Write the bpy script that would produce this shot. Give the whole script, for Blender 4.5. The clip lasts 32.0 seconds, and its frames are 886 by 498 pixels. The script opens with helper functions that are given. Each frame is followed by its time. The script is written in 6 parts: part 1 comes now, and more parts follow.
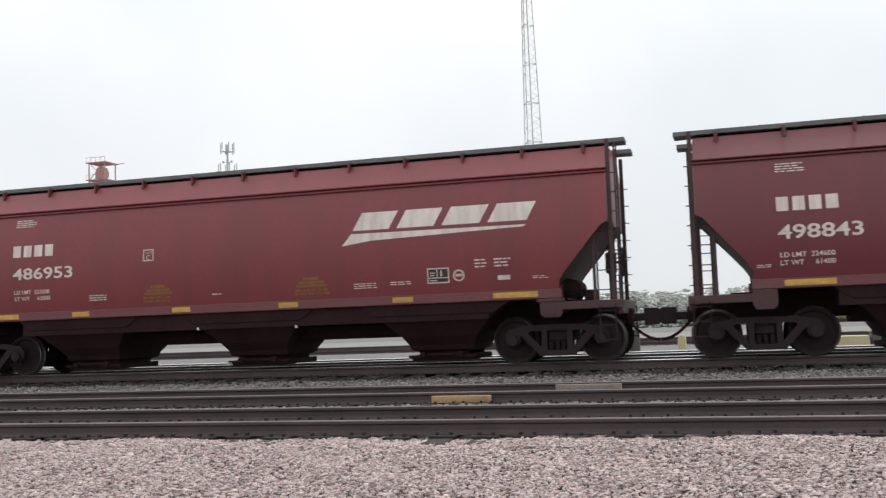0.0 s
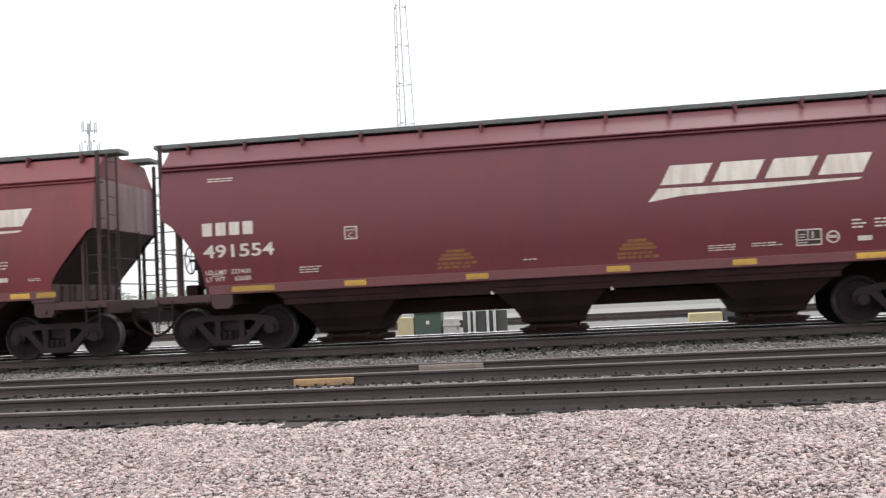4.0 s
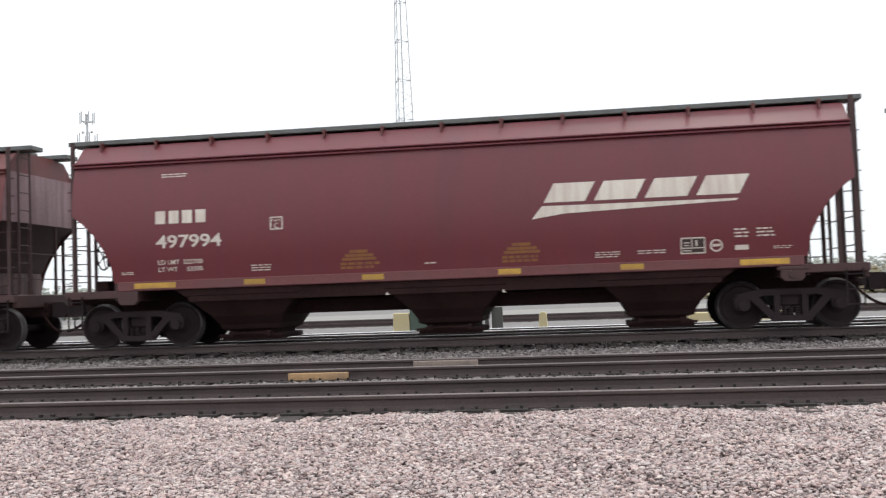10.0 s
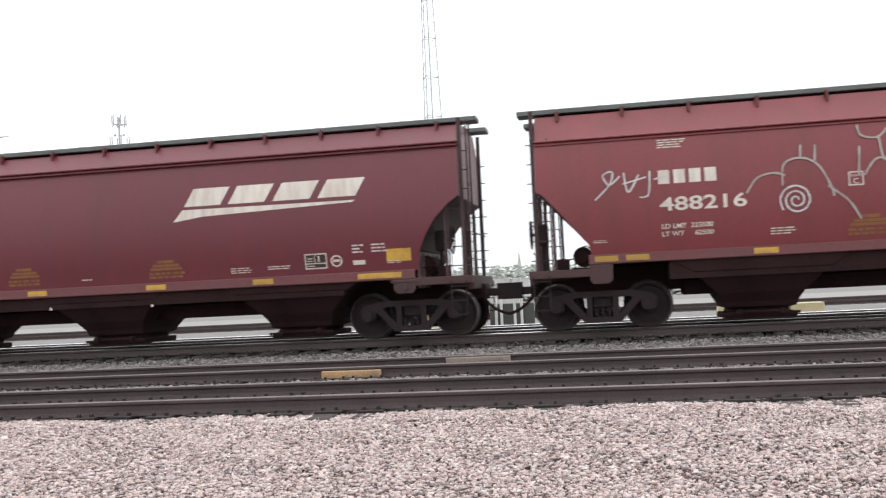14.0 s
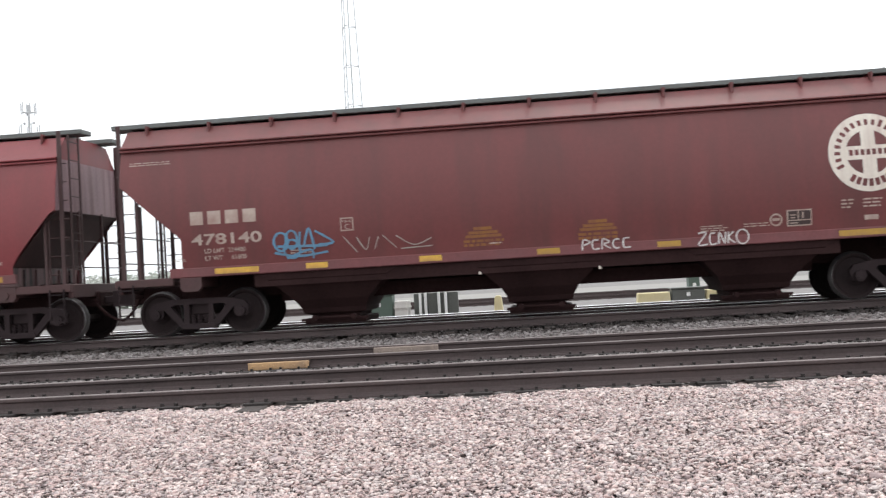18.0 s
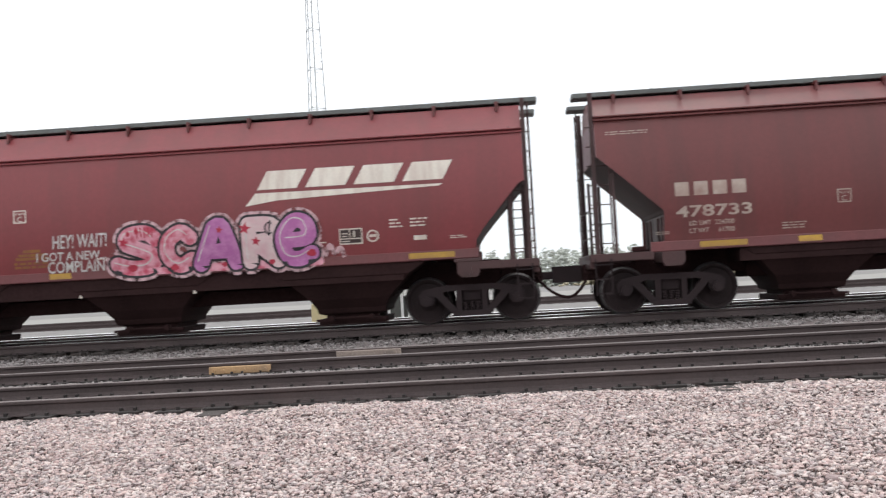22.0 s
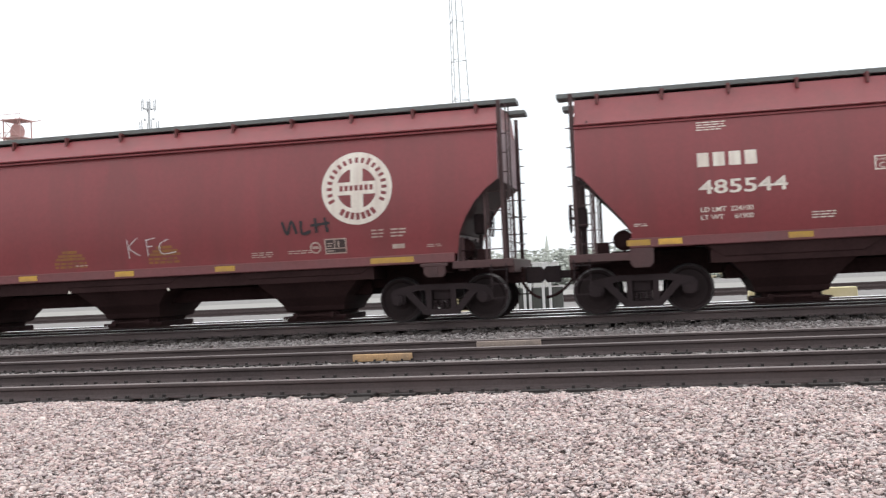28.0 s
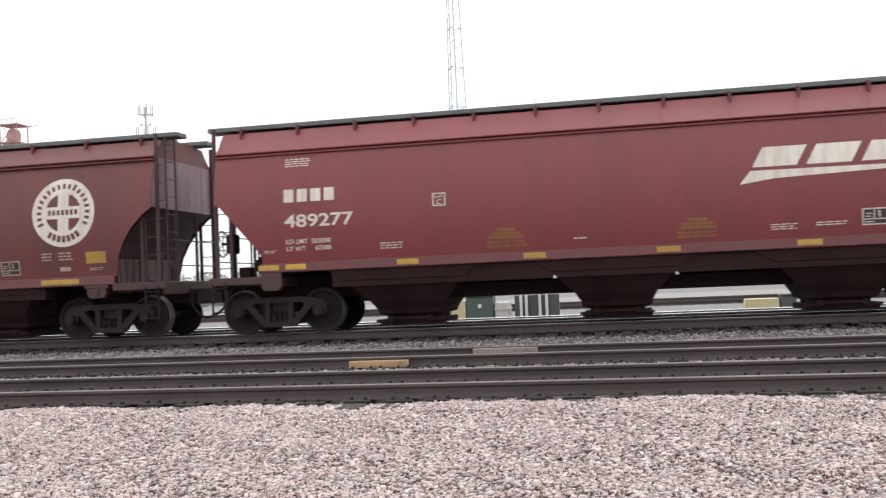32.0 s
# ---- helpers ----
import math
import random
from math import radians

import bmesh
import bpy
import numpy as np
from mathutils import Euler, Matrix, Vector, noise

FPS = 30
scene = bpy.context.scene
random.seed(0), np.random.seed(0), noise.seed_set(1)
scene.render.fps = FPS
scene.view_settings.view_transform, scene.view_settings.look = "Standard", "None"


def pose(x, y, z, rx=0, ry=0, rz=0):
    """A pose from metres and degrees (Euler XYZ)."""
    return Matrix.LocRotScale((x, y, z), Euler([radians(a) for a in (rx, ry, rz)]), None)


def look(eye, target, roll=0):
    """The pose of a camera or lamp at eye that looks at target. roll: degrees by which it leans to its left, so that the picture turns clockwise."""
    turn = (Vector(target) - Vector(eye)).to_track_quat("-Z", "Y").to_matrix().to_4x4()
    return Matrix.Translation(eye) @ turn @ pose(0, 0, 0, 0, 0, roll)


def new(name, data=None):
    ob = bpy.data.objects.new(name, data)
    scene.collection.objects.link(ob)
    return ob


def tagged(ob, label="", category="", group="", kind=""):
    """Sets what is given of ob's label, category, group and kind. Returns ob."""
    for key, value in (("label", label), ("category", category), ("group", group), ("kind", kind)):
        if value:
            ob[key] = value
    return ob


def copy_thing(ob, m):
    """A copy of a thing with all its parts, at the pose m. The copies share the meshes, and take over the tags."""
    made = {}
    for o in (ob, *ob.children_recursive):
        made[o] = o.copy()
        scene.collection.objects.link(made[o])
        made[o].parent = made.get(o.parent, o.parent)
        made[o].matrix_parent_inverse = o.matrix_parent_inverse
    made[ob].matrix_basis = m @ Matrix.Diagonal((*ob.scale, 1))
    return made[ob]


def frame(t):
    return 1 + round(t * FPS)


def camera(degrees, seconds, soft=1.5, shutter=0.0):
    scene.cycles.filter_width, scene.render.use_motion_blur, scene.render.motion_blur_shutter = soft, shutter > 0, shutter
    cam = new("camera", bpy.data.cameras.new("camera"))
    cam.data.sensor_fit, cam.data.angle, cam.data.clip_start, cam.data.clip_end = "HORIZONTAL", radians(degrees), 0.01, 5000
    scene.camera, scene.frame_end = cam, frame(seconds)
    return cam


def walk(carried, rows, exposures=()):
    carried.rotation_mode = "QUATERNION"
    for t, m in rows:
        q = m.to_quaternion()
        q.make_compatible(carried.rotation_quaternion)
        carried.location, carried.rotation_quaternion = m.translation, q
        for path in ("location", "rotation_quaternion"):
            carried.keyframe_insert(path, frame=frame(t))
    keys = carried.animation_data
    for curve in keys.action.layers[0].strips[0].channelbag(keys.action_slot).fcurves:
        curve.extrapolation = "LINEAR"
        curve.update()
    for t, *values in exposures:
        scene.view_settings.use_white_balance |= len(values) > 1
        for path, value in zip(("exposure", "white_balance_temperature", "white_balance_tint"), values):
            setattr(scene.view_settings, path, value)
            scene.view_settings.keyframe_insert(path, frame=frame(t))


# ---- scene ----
# ---- camera and its walk: t, x, y, z, tilt, lean, turn ----
PATH = [
    (0, -0.085, 0.0, 1.085, 94.37, 2.12, 15.94), (0.5, 0.021, 0.0, 1.085, 95.02, 2.45, 11.35), (1, 0.083, 0.0, 1.085, 94.58, 2.35, 7.26),
    (1.5, 0.083, 0.0, 1.085, 93.43, 2.48, 6.09), (2, 0.089, 0.0, 1.085, 93.07, 2.73, 6.00), (2.5, 0.083, 0.0, 1.085, 93.04, 2.78, 7.18),
    (3, 0.085, 0.0, 1.085, 92.76, 2.90, 8.48), (3.5, 0.079, 0.0, 1.085, 93.02, 2.91, 8.58), (5.5, 0.083, 0.0, 1.085, 92.72, 2.74, 9.00),
    (6, 0.084, 0.0, 1.085, 92.66, 2.57, 8.81), (6.5, 0.092, 0.0, 1.085, 92.73, 2.33, 8.75), (7, 0.087, 0.0, 1.085, 92.77, 2.28, 8.54),
    (7.5, 0.078, 0.0, 1.085, 92.84, 2.19, 8.31), (8, 0.078, 0.0, 1.085, 92.90, 2.33, 8.14), (8.5, 0.084, 0.0, 1.085, 92.90, 2.48, 7.77),
    (9, 0.073, 0.0, 1.085, 92.89, 2.31, 7.73), (9.5, 0.077, 0.0, 1.085, 92.86, 2.11, 8.09), (10, 0.087, 0.0, 1.085, 92.76, 2.06, 8.44),
    (10.5, 0.082, 0.0, 1.085, 92.56, 1.97, 8.66), (11, 0.081, 0.0, 1.085, 92.45, 1.97, 8.62), (11.5, 0.090, 0.0, 1.085, 92.42, 2.04, 8.54),
    (12, 0.085, 0.0, 1.085, 92.32, 2.21, 8.32), (12.5, 0.079, 0.0, 1.085, 92.29, 2.17, 8.31), (13, 0.073, 0.0, 1.085, 92.35, 2.31, 9.20),
    (13.5, 0.067, 0.0, 1.085, 92.51, 2.55, 10.17), (14, 0.079, 0.0, 1.085, 92.64, 2.81, 10.24), (14.5, 0.079, 0.0, 1.085, 92.65, 2.95, 10.22),
    (15, 0.071, 0.0, 1.085, 92.53, 3.00, 10.33), (15.5, 0.079, 0.0, 1.085, 92.19, 3.04, 10.44), (17.5, 0.041, 0.0, 1.085, 91.58, 3.11, 7.52),
    (18, -0.004, 0.0, 1.085, 91.80, 3.34, 5.68), (18.5, 0.010, 0.0, 1.085, 91.92, 2.88, 2.53), (19, -0.003, 0.0, 1.085, 91.77, 2.52, 2.15),
    (19.5, 0.001, 0.0, 1.085, 91.58, 2.76, 3.30), (20, 0.002, 0.0, 1.085, 92.03, 3.00, 1.61), (20.5, 0.022, 0.0, 1.085, 92.89, 3.62, -2.19),
    (21, 0.009, 0.0, 1.085, 92.82, 3.81, -2.78), (21.5, -0.020, 0.0, 1.085, 92.24, 3.40, 1.00), (22, 0.000, 0.0, 1.085, 91.89, 3.21, 3.55),
    (22.5, 0.002, 0.0, 1.085, 91.95, 2.99, 1.41), (23, 0.012, 0.0, 1.085, 92.45, 3.08, -2.05), (23.5, 0.018, 0.0, 1.085, 92.42, 3.12, -2.86),
    (24, -0.005, 0.0, 1.085, 92.18, 3.07, -2.05), (24.5, -0.015, 0.0, 1.085, 91.80, 2.73, -0.07), (26.5, 0.035, 0.0, 1.085, 92.49, 2.62, 8.29),
    (27, 0.030, 0.0, 1.085, 91.75, 2.62, 10.27), (27.5, 0.027, 0.0, 1.085, 91.76, 2.69, 11.87), (28, 0.029, 0.0, 1.085, 91.78, 2.68, 11.82),
    (28.5, 0.052, 0.0, 1.085, 91.53, 2.72, 10.92), (29, 0.052, 0.0, 1.085, 91.55, 2.69, 10.26), (29.5, 0.033, 0.0, 1.085, 91.94, 2.61, 10.07),
    (30, 0.030, 0.0, 1.085, 92.28, 2.58, 10.32), (30.5, 0.027, 0.0, 1.085, 92.33, 2.57, 10.77), (31, 0.045, 0.0, 1.085, 92.25, 2.59, 11.09),
    (31.5, 0.034, 0.0, 1.085, 92.14, 2.56, 11.38), (32, 0.020, 0.0, 1.085, 92.17, 2.43, 11.59),
]

cam = camera(48.42, 32.0, soft=1.3, shutter=0.12)
walk(cam, [(t, pose(x, y, z, rx, ry, rz)) for t, x, y, z, rx, ry, rz in PATH],
     exposures=((0.0, -0.36), (1.0, -0.46), (2.0, -0.3), (3.0, 0.06), (6.0, 0.03), (7.0, -0.07), (8.0, -0.08), (9.0, 0.04), (10.0, -0.08), (11.0, 0.04), (12.0, 0.17), (13.0, 0.0), (14.0, 0.1), (15.0, 0.06),
                (18.0, 0.16), (19.0, -0.06), (20.0, 0.27), (21.0, -0.1), (22.0, 0.03), (23.0, 0.13), (24.0, -0.06), (27.0, -0.07), (28.0, 0.11), (29.0, 0.13), (30.0, 0.01), (31.0, 0.08), (32.0, 0.09)))

# ---- overcast sky and a wide, weak sun ----
SUN_ELEVATION, SUN_AZIMUTH = 60.0, 18.0
world = bpy.data.worlds.new("overcast")
scene.world = world
world.use_nodes = True
wt = world.node_tree
wt.nodes.clear()
w_out = wt.nodes.new("ShaderNodeOutputWorld")
w_bg = wt.nodes.new("ShaderNodeBackground")
w_sky = wt.nodes.new("ShaderNodeTexSky")
w_sky.sky_type = 'NISHITA'
w_sky.sun_disc = False
w_sky.sun_elevation = radians(SUN_ELEVATION)
w_sky.sun_rotation = radians(SUN_AZIMUTH)
w_sky.altitude = 300
w_sky.dust_density = 4.0
w_mix = wt.nodes.new("ShaderNodeMixRGB")
w_mix.inputs["Fac"].default_value = 0.93
w_cloud = wt.nodes.new("ShaderNodeTexNoise")
w_cloud.inputs["Scale"].default_value = 2.2
w_cloud.inputs["Detail"].default_value = 4.0
w_ramp = wt.nodes.new("ShaderNodeValToRGB")
w_ramp.color_ramp.elements[0].position, w_ramp.color_ramp.elements[0].color = 0.3, (10.2, 10.7, 11.2, 1)
w_ramp.color_ramp.elements[1].position, w_ramp.color_ramp.elements[1].color = 0.75, (13.0, 13.2, 13.4, 1)
wt.links.new(w_cloud.outputs["Fac"], w_ramp.inputs["Fac"])
wt.links.new(w_sky.outputs["Color"], w_mix.inputs["Color1"])
wt.links.new(w_ramp.outputs["Color"], w_mix.inputs["Color2"])
w_co = wt.nodes.new("ShaderNodeTexCoord")
w_sep = wt.nodes.new("ShaderNodeSeparateXYZ")
w_up = wt.nodes.new("ShaderNodeMapRange")       # an overcast sky is brightest overhead
w_up.inputs["To Min"].default_value, w_up.inputs["To Max"].default_value = 0.95, 1.6
w_mul = wt.nodes.new("ShaderNodeVectorMath")
w_mul.operation = 'SCALE'
wt.links.new(w_co.outputs["Generated"], w_sep.inputs["Vector"])
wt.links.new(w_sep.outputs["Z"], w_up.inputs["Value"])
wt.links.new(w_mix.outputs["Color"], w_mul.inputs[0])
wt.links.new(w_up.outputs["Result"], w_mul.inputs["Scale"])
wt.links.new(w_mul.outputs["Vector"], w_bg.inputs["Color"])
w_bg.inputs["Strength"].default_value = 0.1
wt.links.new(w_bg.outputs["Background"], w_out.inputs["Surface"])

sun_data = bpy.data.lights.new("sun", 'SUN')
sun_data.energy, sun_data.angle, sun_data.color = 1.0, radians(12), (1.0, 0.96, 0.9)
sun = new("sun", sun_data)
sun_dir = Vector((math.sin(radians(SUN_AZIMUTH)) * math.cos(radians(SUN_ELEVATION)),
                  math.cos(radians(SUN_AZIMUTH)) * math.cos(radians(SUN_ELEVATION)), math.sin(radians(SUN_ELEVATION))))
sun.matrix_world = look(sun_dir * 60, (0, 0, 0))


# ---- materials ----
def material(name, colour, rough=0.7, metal=0.0, spec=0.5, vary=0.25, scale=6.0, dirt=None, dirt_amount=0.0, dirt_scale=1.2,
             bump=0.1, streak=False, island=None, obj=0.0, thin=False):
    """A surface with colour variation at two scales, fine relief, optional dirt (streaked downwards) and variation per stone or per object."""
    m = bpy.data.materials.new(name)
    m.use_nodes = True
    nt = m.node_tree
    n, l = nt.nodes, nt.links
    b = n["Principled BSDF"]
    b.inputs["Roughness"].default_value = rough
    b.inputs["Metallic"].default_value = metal
    b.inputs["Specular IOR Level"].default_value = spec
    tc = n.new("ShaderNodeTexCoord")
    big = n.new("ShaderNodeTexNoise")
    big.inputs["Scale"].default_value, big.inputs["Detail"].default_value = scale * 0.18, 3.0
    fine = n.new("ShaderNodeTexNoise")
    fine.inputs["Scale"].default_value, fine.inputs["Detail"].default_value = scale * 4, 5.0
    l.new(tc.outputs["Object"], big.inputs["Vector"])
    l.new(tc.outputs["Object"], fine.inputs["Vector"])
    add = n.new("ShaderNodeMath")
    add.operation = 'ADD'
    l.new(big.outputs["Fac"], add.inputs[0])
    l.new(fine.outputs["Fac"], add.inputs[1])
    ramp = n.new("ShaderNodeMapRange")
    ramp.inputs["From Min"].default_value, ramp.inputs["From Max"].default_value = 0.6, 1.4
    ramp.inputs["To Min"].default_value, ramp.inputs["To Max"].default_value = 1 - vary, 1 + vary
    l.new(add.outputs[0], ramp.inputs["Value"])
    factor = ramp.outputs["Result"]
    if obj:
        info = n.new("ShaderNodeObjectInfo")
        r2 = n.new("ShaderNodeMapRange")
        r2.inputs["To Min"].default_value, r2.inputs["To Max"].default_value = 1 - obj, 1 + obj
        l.new(info.outputs["Random"], r2.inputs["Value"])
        mul = n.new("ShaderNodeMath")
        mul.operation = 'MULTIPLY'
        l.new(factor, mul.inputs[0])
        l.new(r2.outputs["Result"], mul.inputs[1])
        factor = mul.outputs[0]
    if island:
        geo = n.new("ShaderNodeNewGeometry")
        cr = n.new("ShaderNodeValToRGB")
        cr.color_ramp.interpolation = 'LINEAR'
        while len(cr.color_ramp.elements) < len(island):
            cr.color_ramp.elements.new(0.5)
        for i, (el, c) in enumerate(zip(cr.color_ramp.elements, island)):
            el.position = i / (len(island) - 1)
            el.color = (*c, 1)
        l.new(geo.outputs["Random Per Island"], cr.inputs["Fac"])
        base = cr.outputs["Color"]
    else:
        rgb = n.new("ShaderNodeRGB")
        rgb.outputs[0].default_value = (*colour, 1)
        base = rgb.outputs[0]
    vm = n.new("ShaderNodeVectorMath")
    vm.operation = 'SCALE'
    l.new(base, vm.inputs[0])
    l.new(factor, vm.inputs["Scale"])
    col = vm.outputs["Vector"]
    if dirt:
        dn = n.new("ShaderNodeTexNoise")
        dn.inputs["Scale"].default_value, dn.inputs["Detail"].default_value = dirt_scale, 6.0
        mp = n.new("ShaderNodeMapping")
        mp.inputs["Scale"].default_value = (2.5, 2.5, 0.22) if streak else (1, 1, 1)
        l.new(tc.outputs["Object"], mp.inputs["Vector"])
        l.new(mp.outputs["Vector"], dn.inputs["Vector"])
        dr = n.new("ShaderNodeMapRange")
        dr.inputs["From Min"].default_value, dr.inputs["From Max"].default_value = 0.42, 0.75
        dr.inputs["To Max"].default_value = dirt_amount
        l.new(dn.outputs["Fac"], dr.inputs["Value"])
        mix = n.new("ShaderNodeMixRGB")
        l.new(dr.outputs["Result"], mix.inputs["Fac"])
        l.new(col, mix.inputs["Color1"])
        mix.inputs["Color2"].default_value = (*dirt, 1)
        col = mix.outputs["Color"]
    if thin:      # sprayed so thinly that the ground shows through in places
        sp = n.new("ShaderNodeTexNoise")
        sp.inputs["Scale"].default_value, sp.inputs["Detail"].default_value = 7.0, 6.0
        l.new(tc.outputs["Object"], sp.inputs["Vector"])
        al = n.new("ShaderNodeMapRange")
        al.inputs["From Min"].default_value, al.inputs["From Max"].default_value = 0.36, 0.56
        l.new(sp.outputs["Fac"], al.inputs["Value"])
        l.new(al.outputs["Result"], b.inputs["Alpha"])
    l.new(col, b.inputs["Base Color"])
    if bump:
        bp = n.new("ShaderNodeBump")
        bp.inputs["Strength"].default_value, bp.inputs["Distance"].default_value = bump, 0.02
        l.new(fine.outputs["Fac"], bp.inputs["Height"])
        l.new(bp.outputs["Normal"], b.inputs["Normal"])
    return m


OXIDE = material("oxide_red_paint", (0.212, 0.0405, 0.045), 0.45, vary=0.1, scale=3, dirt=(0.138, 0.04, 0.039), dirt_amount=0.5, dirt_scale=0.9, bump=0.02, streak=True)
OXIDE_DARK = material("weathered_brown_paint", (0.148, 0.0365, 0.036), 0.5, vary=0.12, scale=3, dirt=(0.08, 0.031, 0.029), dirt_amount=0.6, dirt_scale=0.9, bump=0.02, streak=True)
OXIDE_MAROON = material("maroon_paint", (0.15, 0.028, 0.036), 0.4, vary=0.08, scale=3, dirt=(0.1, 0.03, 0.036), dirt_amount=0.4, dirt_scale=0.8, bump=0.02, streak=True)
PLATFORM = material("grimy_oxide_steel", (0.07, 0.03, 0.03), 0.65, vary=0.25, scale=5, dirt=(0.05, 0.03, 0.028), dirt_amount=0.7, dirt_scale=2.0, bump=0.06)
STREAKED = material("streaked_grimy_panel", (0.17, 0.095, 0.095), 0.6, vary=0.25, scale=5, dirt=(0.02, 0.013, 0.013), dirt_amount=1.6, dirt_scale=2.2, bump=0.03, streak=True)
END_WALL = material("dusty_end_wall_paint", (0.3, 0.2, 0.215), 0.6, vary=0.2, scale=4, dirt=(0.13, 0.065, 0.07), dirt_amount=0.8, dirt_scale=1.6, bump=0.03, streak=True)
SILL = material("dusty_oxide_sill", (0.16, 0.05, 0.052), 0.6, vary=0.2, scale=4, dirt=(0.12, 0.06, 0.06), dirt_amount=0.5, bump=0.05)
# near black: the shade under the car body is put into this grimy colour
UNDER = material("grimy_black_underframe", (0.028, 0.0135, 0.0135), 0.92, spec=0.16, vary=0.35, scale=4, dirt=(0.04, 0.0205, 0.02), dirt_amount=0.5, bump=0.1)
TRUCK = material("cast_steel_grey_grime", (0.029, 0.0195, 0.021), 0.8, spec=0.25, vary=0.3, scale=8, dirt=(0.05, 0.031, 0.031), dirt_amount=0.4, bump=0.15)
WHEEL = material("wheel_steel_dark", (0.024, 0.0155, 0.016), 0.75, spec=0.22, vary=0.3, scale=8, bump=0.1)
TREAD = material("polished_tread", (0.16, 0.15, 0.15), 0.45, metal=0.8, vary=0.15, scale=8, bump=0.03)
GALV = material("weathered_galvanised_grating", (0.14, 0.15, 0.145), 0.65, metal=0.0, vary=0.25, scale=6, dirt=(0.07, 0.07, 0.06), dirt_amount=0.5, bump=0.1)
RAIL = material("rusty_rail_steel", (0.074, 0.056, 0.055), 0.75, spec=0.3, vary=0.25, scale=10, dirt=(0.1, 0.07, 0.066), dirt_amount=0.4, bump=0.1)
RAILHEAD = material("dull_rail_head", (0.17, 0.14, 0.135), 0.6, metal=0.0, vary=0.25, scale=10, bump=0.05)
RAILTOP = material("worn_rail_head", (0.86, 0.85, 0.84), 0.3, metal=1.0, vary=0.08, scale=10, bump=0.03)
TIE = material("creosoted_tie_wood", (0.045, 0.035, 0.032), 0.9, vary=0.4, scale=8, dirt=(0.11, 0.09, 0.075), dirt_amount=0.45, bump=0.4, obj=0.3)
PLATE = material("rusted_tie_plate", (0.022, 0.017, 0.016), 0.8, vary=0.3, scale=12, bump=0.2)
STONES = material("pink_quartzite_ballast", (0.5, 0.42, 0.4), 0.85, vary=0.18, scale=14, bump=0.25,
                  island=[(0.6, 0.49, 0.46), (0.5, 0.36, 0.34), (0.38, 0.31, 0.31), (0.66, 0.57, 0.54), (0.25, 0.2, 0.2), (0.55, 0.4, 0.37), (0.48, 0.42, 0.41), (0.66, 0.54, 0.5), (0.4, 0.3, 0.28)])
STONES_GREY = material("dusty_grey_ballast", (0.26, 0.24, 0.23), 0.9, vary=0.2, scale=14, bump=0.25,
                       island=[(0.27, 0.245, 0.24), (0.19, 0.17, 0.165), (0.33, 0.3, 0.29), (0.14, 0.125, 0.12), (0.24, 0.215, 0.21)])
# oily stones, with the train's shade worked into their dark colours
STONES_SHADED_OILY = material("oily_dark_ballast", (0.07, 0.06, 0.055), 0.85, vary=0.2, scale=14, bump=0.25,
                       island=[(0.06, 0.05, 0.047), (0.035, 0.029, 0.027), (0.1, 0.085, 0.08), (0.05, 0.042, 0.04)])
GROUND = material("gravel_bed", (0.2, 0.165, 0.16), 0.95, vary=0.45, scale=22, bump=0.8)
YARD = material("pale_yard_gravel", (0.18, 0.168, 0.163), 0.95, vary=0.35, scale=5, dirt=(0.14, 0.13, 0.126), dirt_amount=0.4, bump=0.4)
CREAM = material("cream_stencil_paint", (0.72, 0.66, 0.58), 0.55, vary=0.1, scale=5, dirt=(0.4, 0.25, 0.22), dirt_amount=0.45, dirt_scale=2.5, bump=0.0, streak=True)
YELLOW = material("yellow_reflective_sheet", (0.56, 0.33, 0.05), 0.5, vary=0.2, scale=6, dirt=(0.26, 0.13, 0.07), dirt_amount=1.0, dirt_scale=2.2, bump=0.0, obj=0.28)
TAN = material("weathered_tan_bar", (0.3, 0.235, 0.2), 0.8, vary=0.3, scale=12, dirt=(0.17, 0.135, 0.12), dirt_amount=0.7, dirt_scale=5, bump=0.1)
# the shadow at the car ends is painted into this darker brown
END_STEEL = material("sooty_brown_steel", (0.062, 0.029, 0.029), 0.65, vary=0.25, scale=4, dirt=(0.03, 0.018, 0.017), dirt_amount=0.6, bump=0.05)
ORANGE = material("orange_insulating_bar", (0.5, 0.31, 0.16), 0.75, vary=0.3, scale=12, dirt=(0.22, 0.16, 0.12), dirt_amount=0.7, dirt_scale=5, bump=0.1)


# ---- mesh helpers ----
def part(name, bm, mats, parent=None, label="", at=None):
    me = bpy.data.meshes.new(name)
    bm.to_mesh(me)
    bm.free()
    for mt in (mats if isinstance(mats, (list, tuple)) else [mats]):
        me.materials.append(mt)
    ob = new(name, me)
    if parent:
        ob.parent = parent
    if at is not None:
        ob.matrix_basis = at if isinstance(at, Matrix) else Matrix.Translation(at)
    if label:
        ob["label"] = label
    return ob


def share(ob, at, parent=None, name=None):
    """Another object on the same mesh."""
    o = new(name or ob.name.split(".")[0], ob.data)
    o.parent = parent or ob.parent
    o.matrix_basis = at if isinstance(at, Matrix) else Matrix.Translation(at)
    if "label" in ob:
        o["label"] = ob["label"]
    return o


